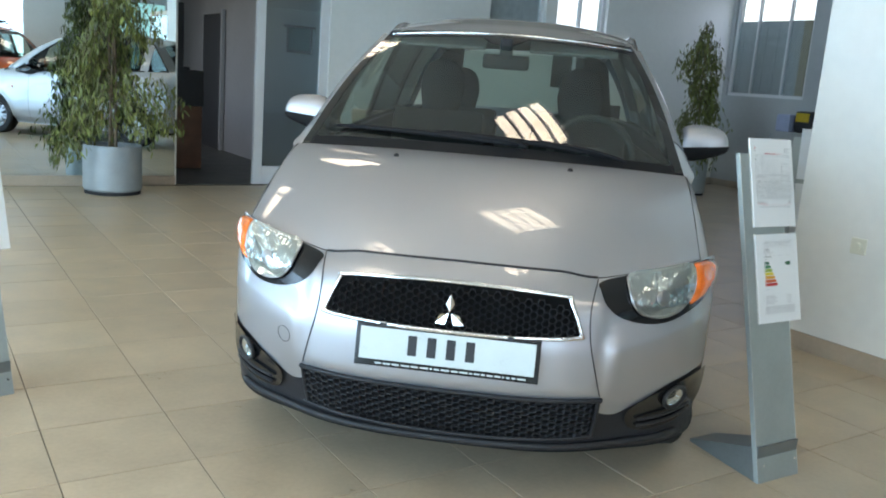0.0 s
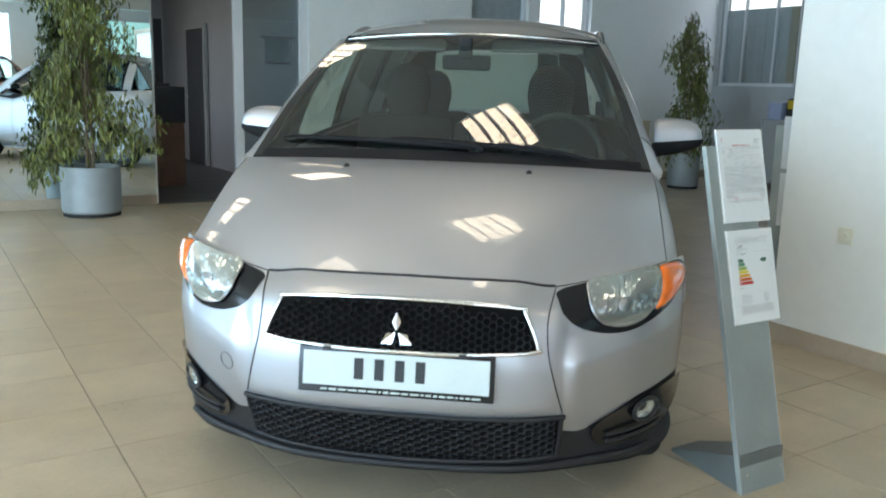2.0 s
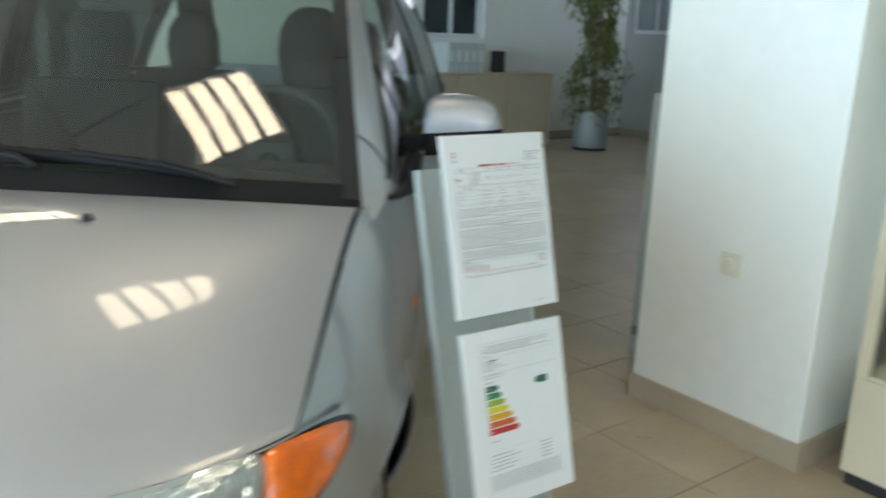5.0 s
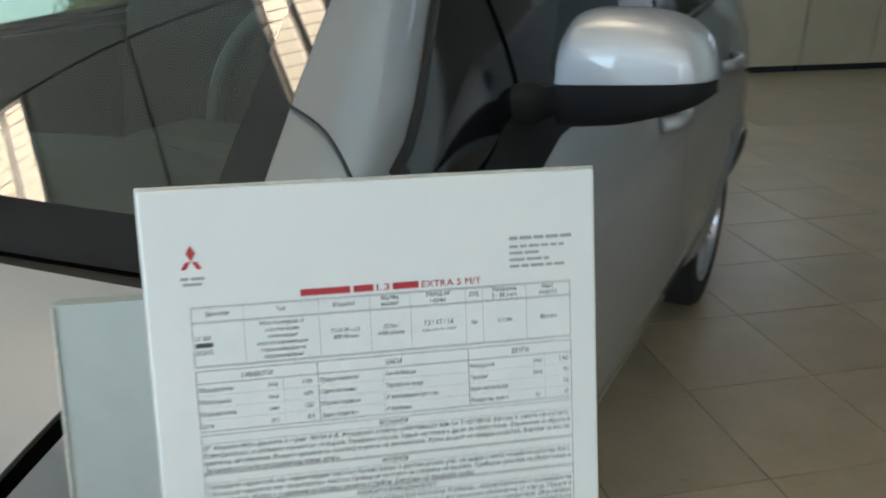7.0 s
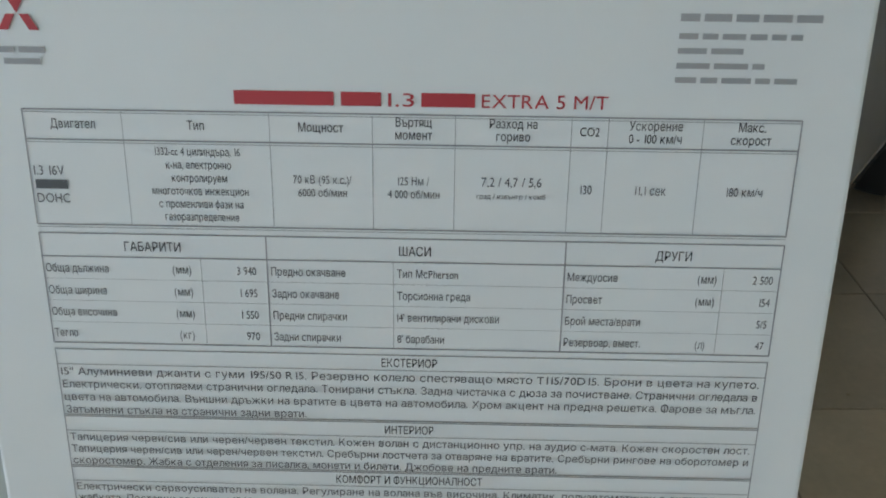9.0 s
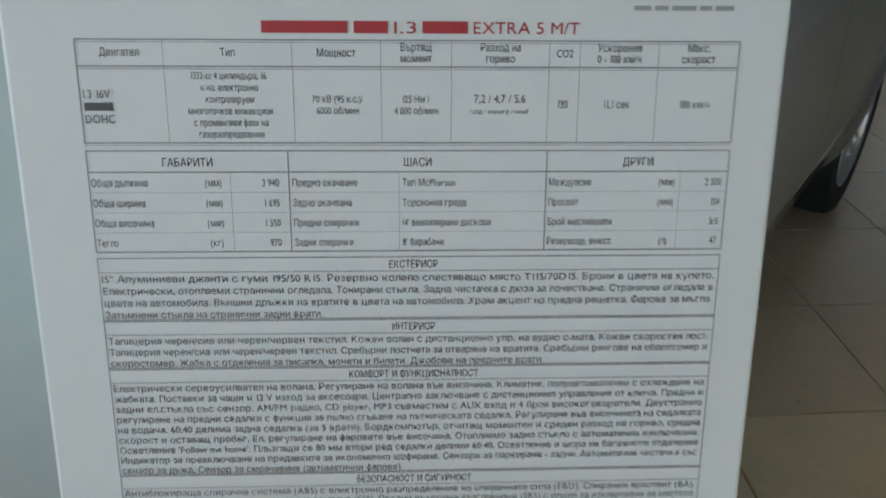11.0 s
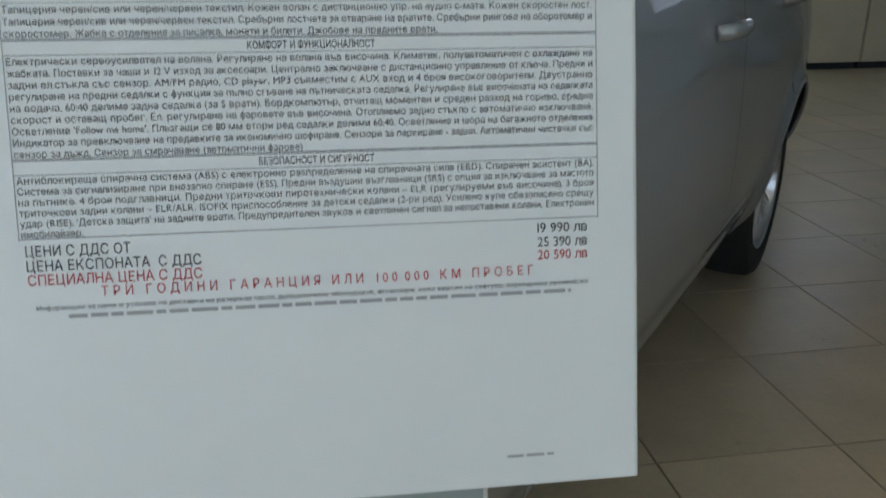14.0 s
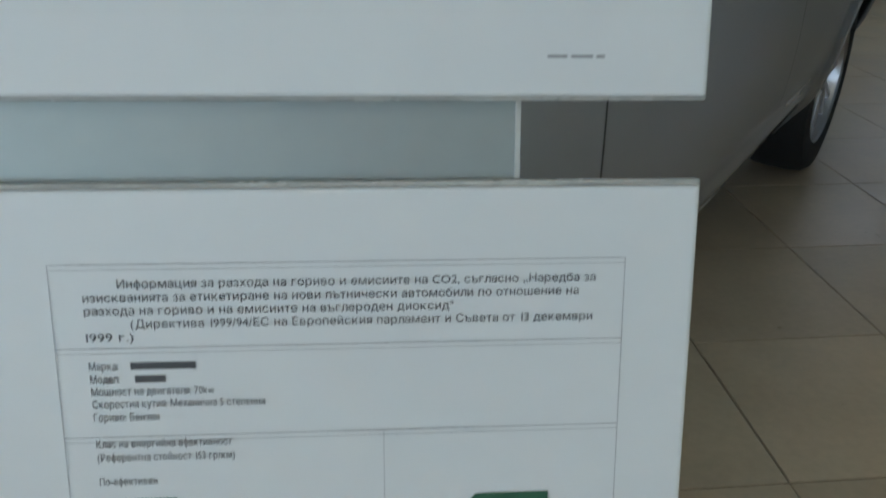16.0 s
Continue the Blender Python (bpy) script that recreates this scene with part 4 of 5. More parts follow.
def hood_at(x, v, d=0.0):
    ax = np.abs(x)
    y0, y1, z1 = hood_front_y(x), hood_rear_y(x), hood_rear_z(x)
    even = .748 - .055 * ax ** 2 + .319 * ax ** 6      # the front edge's dips fade out up the hood
    z0 = even + (crest(ax) - even) * np.exp(-np.clip(v, 0, 1) / .12)
    y = y0 + (y1 - y0) * v
    z = z0 + (z1 - z0) * (.965 * (1.68 * v - .68 * v ** 2) + .035 * (1 - np.exp(-v / .1)))
    crease = .425 + .285 * np.clip(v, 0, 1) ** .9
    fold = .018 * np.log1p(np.exp(np.clip((ax - crease) / .018, -30, 30)))
    z = z - .13 * fold * np.sin(np.pi * np.clip(v, 0, 1)) ** .6 + .013 * (1 - (ax / .745) ** 2) * np.sin(np.pi * v)
    return np.stack([x + 0 * v, y, z + d], -1)


# flanks: top line, widest line and sill by y
top_x = pchip([.385, .44, .6, .8, .95, 1.15, 1.4, 2.0, 3.0, 3.5, 3.82], [.746, .749, .751, .753, .757, .780, .792, .795, .78, .72, .64])
top_z = pchip([.385, .44, .6, .8, .90, .97, 1.15, 1.4, 1.6, 2.0, 3.0, 3.5, 3.82], [.772, .793, .872, .955, .985, .985, .958, .956, .984, 1.015, 1.075, 1.102, 1.115])
max_x = pchip([.40, .55, .74, 1.0, 2.0, 3.1, 3.5, 3.75, 3.86], [.808, .836, .8475, .8475, .8475, .8475, .83, .76, .68])


def flank(y, h, side=1, d=0.0):
    """h: 0 at the top line, 1 at the sill."""
    x0, z0, xm = top_x(y), top_z(y), max_x(y)
    z = z0 + (.19 - z0) * h
    prof = pchip([0, .06, .16, .35, .55, .72, .86, .93, 1], [0, .32, .64, .95, 1.0, .82, .28, -.40, -1.1])
    x = x0 + (xm - x0) * prof(h)
    lip = lambda ya: .016 * np.exp(-((np.hypot(y - ya, z - .30) - ARCH_R - .01) / .03) ** 2)
    x = x + lip(AXLE_F) * step(y, .55, .72) + lip(AXLE_R) - .02 * (1 - step(y, .47, .60)) * step(h, .22, .42) - .006 * np.exp(-((h - .80) / .05) ** 2) * step(y, 1.15, 1.35) * (1 - step(y, 2.75, 2.95))
    x = x + .004 * np.exp(-((h - .25 + .03 * (y - 2)) / .03) ** 2) * step(y, 1.0, 1.6)
    return np.stack([side * (x + d), y + 0 * h, z + 0 * x], -1)


def outside_arch(p):
    return min(math.hypot(p[1] - AXLE_F, p[2] - .30), math.hypot(p[1] - AXLE_R, p[2] - .30)) > ARCH_R or abs(p[0]) < .5


# glass house
WS_TOP = lambda x: np.stack([x, 1.60 + .10 * (np.abs(x) / .56) ** 2, 1.497 - .026 * (np.abs(x) / .56) ** 2], -1)
WS_BASE = lambda x: np.stack([x, .832 + .118 * (np.abs(x) / .75) ** 2, 1.018 - .026 * (np.abs(x) / .75) ** 2], -1)


def screen_at(u, v, d=0.0):
    """u: -1..1 across, v: 0 at the foot, 1 at the top."""
    a, b = WS_BASE(u * .747), WS_TOP(u * .574)
    p = a + (b - a) * v[..., None]
    bow = np.sin(np.pi * v) * .035 + d
    return p + np.stack([0 * u, -bow * .55, bow], -1)


rail_x = pchip([1.0, 1.15, 1.45, 1.83, 2.2, 3.0, 3.4, 3.6], [.772, .768, .683, .597, .594, .575, .545, .52])
rail_z = pchip([1.0, 1.15, 1.45, 1.83, 2.2, 3.0, 3.4, 3.6], [1.0, 1.010, 1.225, 1.452, 1.548, 1.556, 1.492, 1.41])


def build_car(label, coat, m):
    car = thing("car", label, "car", m)
    grid = lambda a, b, n, c, d, k: np.meshgrid(np.linspace(a, b, n), np.linspace(c, d, k), indexing="ij")
    SE = float(ARC[-1])
    # bumper skin and black skirt
    S, V = grid(-SE, SE, 161, 0, 1, 52)
    zl, zt = skirt_line(plan_x(np.abs(S))), crest(plan_x(np.abs(S))) - .002
    Z = zl + (zt - zl) * V
    P = nose(S, Z)
    sheet("front_bumper", P, coat, car, "silver painted front bumper", keep=lambda p: outside_arch(p) and p[1] < .515)
    S, V = grid(-SE, SE, 121, 0, 1, 12)
    zl = skirt_line(plan_x(np.abs(S)))
    P = nose(S, .172 + (zl - .004 - .172) * V)
    P[..., 1] += .006
    sheet("bumper_skirt", P, BLACKTRIM, car, "black grained plastic lower bumper", keep=outside_arch)
    S, V = grid(-SE, SE, 61, 0, 1, 4)
    P = nose(S, .172 + 0 * S)
    P[..., 1] = P[..., 1] + V * .25
    P[..., 2] += .02 * V
    sheet("undertray", P, BLACKTRIM, car, flip=True)
    # grille
    GO = [(-.323, .686), (-.165, .695), (0, .698), (.165, .695), (.323, .686), (.340, .672), (.374, .590), (.364, .576), (.19, .568), (0, .566), (-.19, .568), (-.364, .576), (-.374, .590), (-.340, .672)]
    # the flat sheet's black is the shaded depth behind the mesh
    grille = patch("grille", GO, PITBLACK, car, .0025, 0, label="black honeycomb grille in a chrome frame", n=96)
    tube("chrome_frame", on_nose(GO, 140, .005), .0072, CHROME, grille, closed=True, sides=8)
    gin = lambda x, z: z < .685 - .03 * (abs(x) / .36) ** 2 and z > .578 and abs(x) < .358 - (z - .58) * .38
    honeycomb("honeycomb", gin, -.375, .38, .572, .70, .0120, BLACKTRIM, grille, .009)
    em = nose_out(0.0, .63, .016)
    v = [(0, -.004, .046), (-.0125, 0, .016), (0, -.006, -.008), (.0125, 0, .016), (0, 0, .046),
         (-.042, 0, -.044), (-.028, -.004, -.015), (-.004, 0, -.012), (-.012, -.004, -.044), (.042, 0, -.044), (.028, -.004, -.015), (.004, 0, -.012), (.012, -.004, -.044)]
    ob = link("emblem", [Vector(q) + Vector(em) for q in v], [(0, 1, 2, 3), (5, 6, 7, 8), (9, 12, 11, 10)], CHROME, grille, "plain chrome emblem shape", smooth=False)
    mod = ob.modifiers.new("thick", "SOLIDIFY")
    mod.thickness, mod.offset = .006, 0
    # lower intake
    IO = [(-.435, .383), (-.2, .385), (0, .386), (.2, .385), (.435, .383), (.447, .37), (.44, .262), (.425, .245), (.2, .232), (0, .228), (-.2, .232), (-.425, .245), (-.44, .262), (-.447, .37)]
    # again a black sheet in place of the intake's shaded hollow
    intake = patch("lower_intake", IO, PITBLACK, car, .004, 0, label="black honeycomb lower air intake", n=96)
    tube("rim", on_nose(IO, 120, .007), .007, BLACKTRIM, intake, closed=True, sides=6)
    honeycomb("honeycomb", lambda x, z: .238 < z < .378 and abs(x) < .435, -.43, .44, .236, .385, .0135, BLACKTRIM, intake, .008)
    LB = [(x, .205 + .012 * (abs(x) / .7) ** 2) for x in np.linspace(-.72, .72, 25)]
    tube("lip", on_nose(LB, 60, .004, False), .012, BLACKTRIM, car, sides=6)
    # shut lines round the nose piece
    for sd in (-1, 1):
        L = [(sd * .418, .727), (sd * .40, .66), (sd * .405, .57), (sd * .43, .47), (sd * .452, .392)]
        tube("shut_line", on_nose(L, 24, .0003, False), .0022, INK, car, sides=5)
    HL = [(x, float(crest(abs(x))) + .001) for x in np.linspace(-.415, .415, 31)]
    tube("hood_gap", on_nose(HL, 50, -.001, False), .0042, INK, car, sides=6)
    # round tow cover
    tow = [(-.52 + .024 * math.cos(a), .47 + .026 * math.sin(a)) for a in np.linspace(0, 2 * math.pi, 16, endpoint=False)]
    tube("tow_cover", on_nose(tow, 32, .0005), .0012, GREYINK, car, closed=True, sides=5)
    # number plate
    pl = thing("number_plate", "", "", None)
    for key in list(pl.keys()):
        del pl[key]
    pl.parent = car
    pl.matrix_basis = Matrix.Translation((0, -.040, .509)) @ Matrix.Rotation(radians(-9), 4, "X")
    pl["label"] = "white show plate in a black holder with plain dark bars"
    part("holder", box(-.2675, .2675, .002, .014, -.0635, .0615, bevel=.003), GLOSSBLACK, pl, "black plate holder")
    part("sheet", box(-.254, .254, -.0015, .0015, -.043, .050, bevel=.001), PLATEWHITE, pl, "white plate sheet")
    for x in (-.116, -.060, -.004, .052):
        part("dark_bar", box(x + .003, x + .029, -.0026, -.0016, -.022, .036, bevel=.0004), INK, pl)
    bm = bmesh.new()
    rr = random.Random(5)
    x = -.205
    while x < .21:
        w = rr.uniform(.006, .026)
        add_box(bm, x, x + w, .0012, .0022, -.0560, -.0512)
        x += w + .005
    part("holder_print", bm, PLATEWHITE, pl)["kind"] = "stuff"
    for x in (-.2, 0, .17):
        part("clip", box(x, x + .02, -.004, .003, .052, .064, bevel=.001), INK, pl)
    # lights
    for sd in (-1, 1):
        HO = [(.424, .718), (.50, .734), (.60, .750), (.70, .764), (.772, .771), (.804, .759), (.812, .730), (.796, .692), (.757, .656), (.695, .628), (.63, .610), (.56, .610), (.492, .628), (.446, .662), (.426, .698)]
        hl = patch("headlight", [(sd * x, z) for x, z in HO], GLOSSBLACK, car, .0015, 0, label="clear glass headlight with an amber side indicator", n=90)
        LO = [(.512, .733), (.60, .749), (.70, .763), (.714, .72), (.704, .678), (.668, .640), (.612, .624), (.556, .632), (.522, .662), (.507, .702)]
        O = smooth_curve([(sd * x, z) for x, z in LO], 150, True)
        cc = O.mean(0)
        rows = []
        for k in np.linspace(1, .03, 15):
            q = cc + (O - cc) * k
            flute = (.0034 * np.sin((q[:, 0] * sd - .5) * 380 + .9 * np.sin(q[:, 1] * 60)) + .0012 * np.sin(q[:, 1] * 210 + q[:, 0] * 130)) * step(q[:, 1], .660, .672) * (k < .97)
            rows.append(nose_out(q[:, 0], q[:, 1], .0075 + .007 * k ** 2 + flute))
        f = quads(len(rows), 150, True)
        link("reflector", np.concatenate(rows), f if sd < 0 else [t_[::-1] for t_ in f], BOWL, hl, "bright fluted reflector bowl")
        bc = [(cc[0] + .022 * math.cos(a), .680 + .020 * math.sin(a)) for a in np.linspace(0, 2 * math.pi, 20, endpoint=False)]
        patch("bulb_cap", bc if sd > 0 else bc[::-1], ALLOY, hl, .012, .006, n=24, rings=4)
        tube("bezel", on_nose([(sd * x, z) for x, z in LO], 80, .010), .0032, ALLOY, hl, closed=True, sides=6)
        ln = patch("lens", [(sd * x, z) for x, z in LO], LENS, hl, .017, .010, edge=.003, n=72)
        ln.visible_shadow = False
        AO = [(.714, .762), (.770, .7665), (.801, .755), (.808, .730), (.792, .700), (.757, .672), (.715, .652), (.705, .665), (.719, .712)]
        patch("indicator", [(sd * x, z) for x, z in AO], AMBER, hl, .012, .010, edge=.003, n=60, label="amber indicator lens")
        # fog lamp in its recess
        FO = [(.545, .335), (.66, .395), (.80, .412), (.815, .36), (.77, .29), (.66, .255), (.56, .262)]
        fg = patch("fog_lamp", [(sd * x, z) for x, z in FO], GLOSSBLACK, car, .008, -.012, n=48, label="round fog lamp in a black recess")
        fr = [(sd * (.695 + .036 * math.cos(a)), .352 + .036 * math.sin(a)) for a in np.linspace(0, 2 * math.pi, 24, endpoint=False)]
        tube("ring", on_nose(fr, 40, .008), .0065, BLACKTRIM, fg, closed=True, sides=6)
        patch("reflector", [(.695 * sd + (q[0] - .695 * sd) * .8, .352 + (q[1] - .352) * .8) for q in fr], CHROME, fg, .006, -.012, n=32)
        patch("glass", [(.695 * sd + (q[0] - .695 * sd) * .82, .352 + (q[1] - .352) * .82) for q in fr], LENS, fg, .009, .006, n=32).visible_shadow = False
        for zz in (.30, .278):
            tube("slat", on_nose([(sd * .58, zz - .005), (sd * .66, zz), (sd * .75, zz + .012)], 14, .010, False), .005, BLACKTRIM, fg, sides=6)
    # hood
    X, V = grid(-.745, .745, 91, 0, 1, 40)
    sheet("hood", hood_at(X, V), coat, car, "silver hood with a raised middle", flip=False)
    for x in (-.3145, .3145):
        lathe("washer_jet", [(.0, .012), (.006, .011), (.009, .006), (.011, 0)], INK, car, "black washer jet", sides=14, m=Matrix.Translation(hood_at(np.array(x), np.array(.80), .0)))
    for sd in (-1, 1):
        L = [hood_at(np.array(sd * .746), np.array(v), -.001) for v in np.linspace(0.02, 1, 20)]
        tube("hood_gap", L, .0017, INK, car, sides=6)
    # cowl with grilles and wipers
    U_, V = grid(-1, 1, 41, 0, 1, 5)
    a = np.stack([U_ * .742, hood_rear_y(U_ * .742) - .012, hood_rear_z(U_ * .742) - .018], -1)
    b = screen_at(U_, V * 0 - .02) + np.array([0, 0, -.004])
    sheet("cowl", a + (b - a) * V[..., None], BLACKTRIM, car, "black plastic cowl below the windscreen")
    for pts in ([(-.86, .095), (-.4, .075), (.06, .05), (.16, .04)], [(-.28, .09), (.1, .07), (.45, .045), (.66, .02)]):
        w = thing("wiper", "", "", None)
        for key in list(w.keys()):
            del w[key]
        w.parent = car
        w["label"] = "black windscreen wiper"
        C = smooth_curve([screen_at(np.array(u), np.array(v), .012) for u, v in pts], 30)
        tube("blade", C, np.interp(np.linspace(0, 1, 30), [0, .1, .5, .9, 1], [.004, .009, .012, .009, .004]), MATTBLACK, w, sides=6)
        tube("arm", smooth_curve([C[14] + [0, 0, .010], C[22] + [0, -.012, .010], C[29] + [.03, -.03, -.004]], 16), .008, MATTBLACK, w, sides=6)
    # windscreen, frit, roof
    U_, V = grid(-1, 1, 41, -.02, 1, 24)
    ws = sheet("windscreen", screen_at(U_, V), SCREEN, car, "clear raked windscreen")
    ws.visible_shadow = False
    for sd in (-1, 1):
        U_, V = grid(sd * .945, sd * 1.0, 3, 0, 1, 24)
        sheet("black_band", screen_at(U_, V, .001), FRIT, ws)
    for v0, v1, mt in ((.955, 1, FRIT), (-.02, .04, MATTBLACK)):
        U_, V = grid(-1, 1, 41, v0, v1, 4)
        sheet("black_band", screen_at(U_, V, .001), mt, ws)
    U_, V = grid(-.20, .16, 15, .865, .957, 5)
    sheet("sensor_border", screen_at(-.02 + (U_ + .02) * (.45 + .55 * (V - .865) / .092), V, .0012), FRIT, ws)
    R, Q = grid(-1, 1, 31, 0, 1, 40)
    front = WS_TOP(R * .562)
    yb = 1.60 + (3.55 - 1.60) * Q
    w = np.interp(yb, [1.6, 1.75, 2.2, 3.0, 3.55], [.565, .572, .582, .567, .525])
    y = front[..., 1] + (3.55 - front[..., 1]) * Q
    zc = np.interp(y, [1.6, 1.8, 2.1, 2.5, 2.9, 3.3, 3.55], [1.497, 1.552, 1.606, 1.632, 1.624, 1.580, 1.525])
    RF = np.stack([R * w, y, zc - (.034 + .030 * step(y, 1.6, 2.0)) * np.abs(R) ** 2.6], -1)
    sheet("roof", RF, coat, car, "silver roof panel")
    for k, sd in ((0, -1), (-1, 1)):
        E0 = RF[k]
        E1 = np.stack([sd * (rail_x(E0[:, 1]) + .004), E0[:, 1], np.minimum(rail_z(E0[:, 1]) + .006, E0[:, 2] + .004)], -1)
        mid_e = (E0 + E1) / 2 + np.array([sd * .004, 0, .006])
        sheet("roof_side", np.stack([E0, mid_e, E1], 1), coat, car, "silver roof side", flip=sd > 0)
    tube("screen_top_trim", [np.array(WS_TOP(np.array(x))) + [0, -.002, .002] for x in np.linspace(-.56, .56, 30)], .005, CHROME, car, sides=6)
    # flanks in panels
    for sd in (-1, 1):
        for nm, y0, y1, lb in (("front_fender", .385, 1.415, "silver front fender"), ("front_door", 1.42, 2.415, "silver front door"), ("rear_door", 2.42, 3.10, "silver rear door"), ("rear_quarter", 3.105, 3.86, "silver rear quarter panel")):
            Y, H = grid(0, 1, 70, 0, 1, 44)
            ys = y0 + (-.008 + .120 * np.clip(H / .11, 0, 1) if nm == "front_fender" else 0 * H)
            Y = ys + (y1 - ys) * Y
            pn = sheet(nm, flank(Y, H, sd), coat, car, lb, flip=sd < 0, keep=outside_arch)
            if "door" in nm:
                c = flank(np.array(y1 - .16), np.array(.19 if nm == "front_door" else .2), sd)
                hc = smooth_curve([c + [0, -.085, 0], c + [sd * .026, -.06, .004], c + [sd * .034, 0, .006], c + [sd * .026, .06, .006], c + [0, .085, .004]], 20)
                tube("door_handle", hc, .0125, coat, pn, "body coloured door handle", sides=10, flat=1.3)
        L = [flank(np.array(.506), np.array(h), sd, .0005) for h in np.linspace(.16, .34, 10)]
        tube("shut_line", L, .002, INK, car, sides=5)
        # dark liner behind the panel gaps
        Y, H = grid(.75, 3.84, 60, .02, 1, 16)
        sheet("inner_liner", flank(Y, H, sd, -.02), INK, car, flip=sd < 0, keep=outside_arch)
        tube("sill", flank(np.linspace(1.10, 2.93, 30), np.full(30, .985), sd, -.004), .010, coat, car, sides=8)
        # side repeater
        c = flank(np.array(1.12), np.array(.30), sd, .004)
        lathe("side_repeater", [(0, .006), (.012, .005), (.018, 0)], AMBER, car, "amber side repeater", sides=16, m=Matrix.Translation(c) @ pose(0, 0, 0, 0, 90 * sd, 0))
        # wheel housings
        for ya in (AXLE_F, AXLE_R):
            v, n = [], 25
            for x in (.775, .50):
                for a in np.linspace(-.25, math.pi + .25, n):
                    v.append((sd * x, ya + (ARCH_R + .004) * math.cos(a), .30 + (ARCH_R + .004) * math.sin(a)))
            f = quads(2, n)
            link("wheel_housing", v, f, RUBBER, car)
            arc = []
            for a in np.linspace(-.30, 2.05 if ya == AXLE_F else math.pi + .30, 50):
                y, z = ya + (ARCH_R + .002) * math.cos(a), .30 + (ARCH_R + .002) * math.sin(a)
                hh = min(max((float(top_z(y)) - z) / (float(top_z(y)) - .19), 0), 1)
                arc.append(flank(np.array(y), np.array(hh), sd, -.003))
            tube("arch_lip", arc, .007, coat, car, sides=8)
        # side glass and pillars
        Y, H = grid(1.02, 3.45, 60, 0, 1, 12)
        bx, bz, tx, tz = top_x(Y), top_z(Y), rail_x(Y), rail_z(Y)
        SGL = np.stack([sd * (bx + (tx - bx) * H + .02 * np.sin(np.pi * H)), Y, bz + (tz - bz) * H], -1)
        # quarter window is an opaque black panel, standing in for dark, unreflecting glass
        for nm, i0, i1 in (("quarter_window", 3, 13), ("side_window", 14, 31), ("side_window", 33, 47), ("rear_quarter_window", 49, 56)):
            g = sheet(nm, SGL[i0:i1 + 1], GLOSSBLACK if i0 < 14 else GLASS if i0 < 30 else SMOKED, car, "side window glass", flip=sd < 0)
            g.visible_shadow = False
        sheet("fender_corner", SGL[0:4], coat, car, "silver fender corner below the windscreen pillar", flip=sd < 0)
        for i0, i1 in ((12, 15), (30, 34), (46, 50)):
            Q2 = SGL[i0:i1 + 1].copy()
            Q2[..., 0] += sd * .004
            sheet("window_pillar", Q2, GLOSSBLACK, car, flip=sd < 0)
        sheet("rear_pillar", SGL[55:], coat, car, flip=sd < 0)
        tube("belt_trim", [(sd * (float(top_x(y)) - .002), y, float(top_z(y)) + .004) for y in np.linspace(1.15, 3.4, 40)], .010, BLACKTRIM, car, sides=8)
        # A pillar: skin between the screen's edge and the side glass
        rows = []
        for v_ in np.linspace(-.09, 1, 28):
            a = screen_at(np.array(sd * 1.0), np.array(v_))
            yq = a[1] + .17 - .045 * v_
            b = np.array([sd * (float(rail_x(yq)) + .006), yq, float(rail_z(yq)) + .004])
            c = (a + b) / 2 + np.array([sd * .022, -.006, .014])
            rows.append(smooth_curve([a, c, b], 8))
        R_ = np.array(rows)
        seam = smooth_curve([R_[7][0], R_[6][2], R_[4][4], R_[2][6]], 16)
        tube("shut_line", seam + np.array([sd * .0015, -.002, .001]), .0016, INK, car, sides=5)
        sheet("a_pillar", R_, coat, car, "silver windscreen pillar", flip=sd > 0)
        tube("drip_rail", [(sd * (float(rail_x(y)) + .006), y, float(rail_z(y)) + .004) for y in np.linspace(1.17, 3.45, 50)], .009, BLACKTRIM, car, sides=6)
        tube("roof_rail", [(sd * (float(rail_x(y)) - .006), y, float(rail_z(y)) + .004) for y in np.linspace(1.80, 3.45, 40)], .013, coat, car, sides=8)
        # door mirror
        mr = thing("door_mirror", "", "", None)
        for key in list(mr.keys()):
            del mr[key]
        mr.parent, mr["label"] = car, "silver door mirror on a black base"
        gx = np.linspace(.822, 1.03, 26)
        kt = pchip([.82, .826, .84, .87, .91, .96, .99, 1.012, 1.026, 1.03], [.62, .80, .92, .985, 1, .95, .83, .62, .28, .06])
        kb = pchip([.82, .90, .96, 1.01, 1.03], [1, .93, .75, .5, .28])
        zb = lambda x: 1.062 + .018 * (x - .82) / .2
        rows, low = [], []
        for x in gx:
            k, kk, dp = float(kt(x)), float(kb(x)), .078 * float(kt(x)) ** .35
            rows.append([(sd * (x - .006 * (1 - k)), 1.60 - dp * math.sin(a) ** .75, zb(x) + (1.164 - zb(x)) * k * max(math.cos(a), 0) ** .7) for a in np.linspace(0, math.pi / 2, 14)])
            low.append([(sd * x, 1.60 - (dp + .002) * max(math.cos(a * .5), 0) ** .35, zb(x) - .066 * kk * math.sin(a / 2) ** .7) for a in np.linspace(0, math.pi, 12)])
        sheet("shell", np.array(rows), coat, mr, "silver mirror shell", flip=sd > 0)
        sheet("lower_shell", np.array(low), MATTBLACK, mr, "black lower mirror shell", flip=sd > 0)
        tube("foot", smooth_curve([(sd * .755, 1.50, 1.03), (sd * .80, 1.53, 1.035), (sd * .87, 1.57, 1.04)], 12), [.030] * 6 + [.022] * 6, MATTBLACK, mr, sides=10)
        ob = lathe("mirror_glass", [(0, 0), (1, 0)], MIRROR, mr, sides=24, m=Matrix.Translation((sd * .925, 1.603, 1.112)) @ pose(0, 0, 0, -90) @ Matrix.Diagonal((.085, .046, 1, 1)))
        rows = []
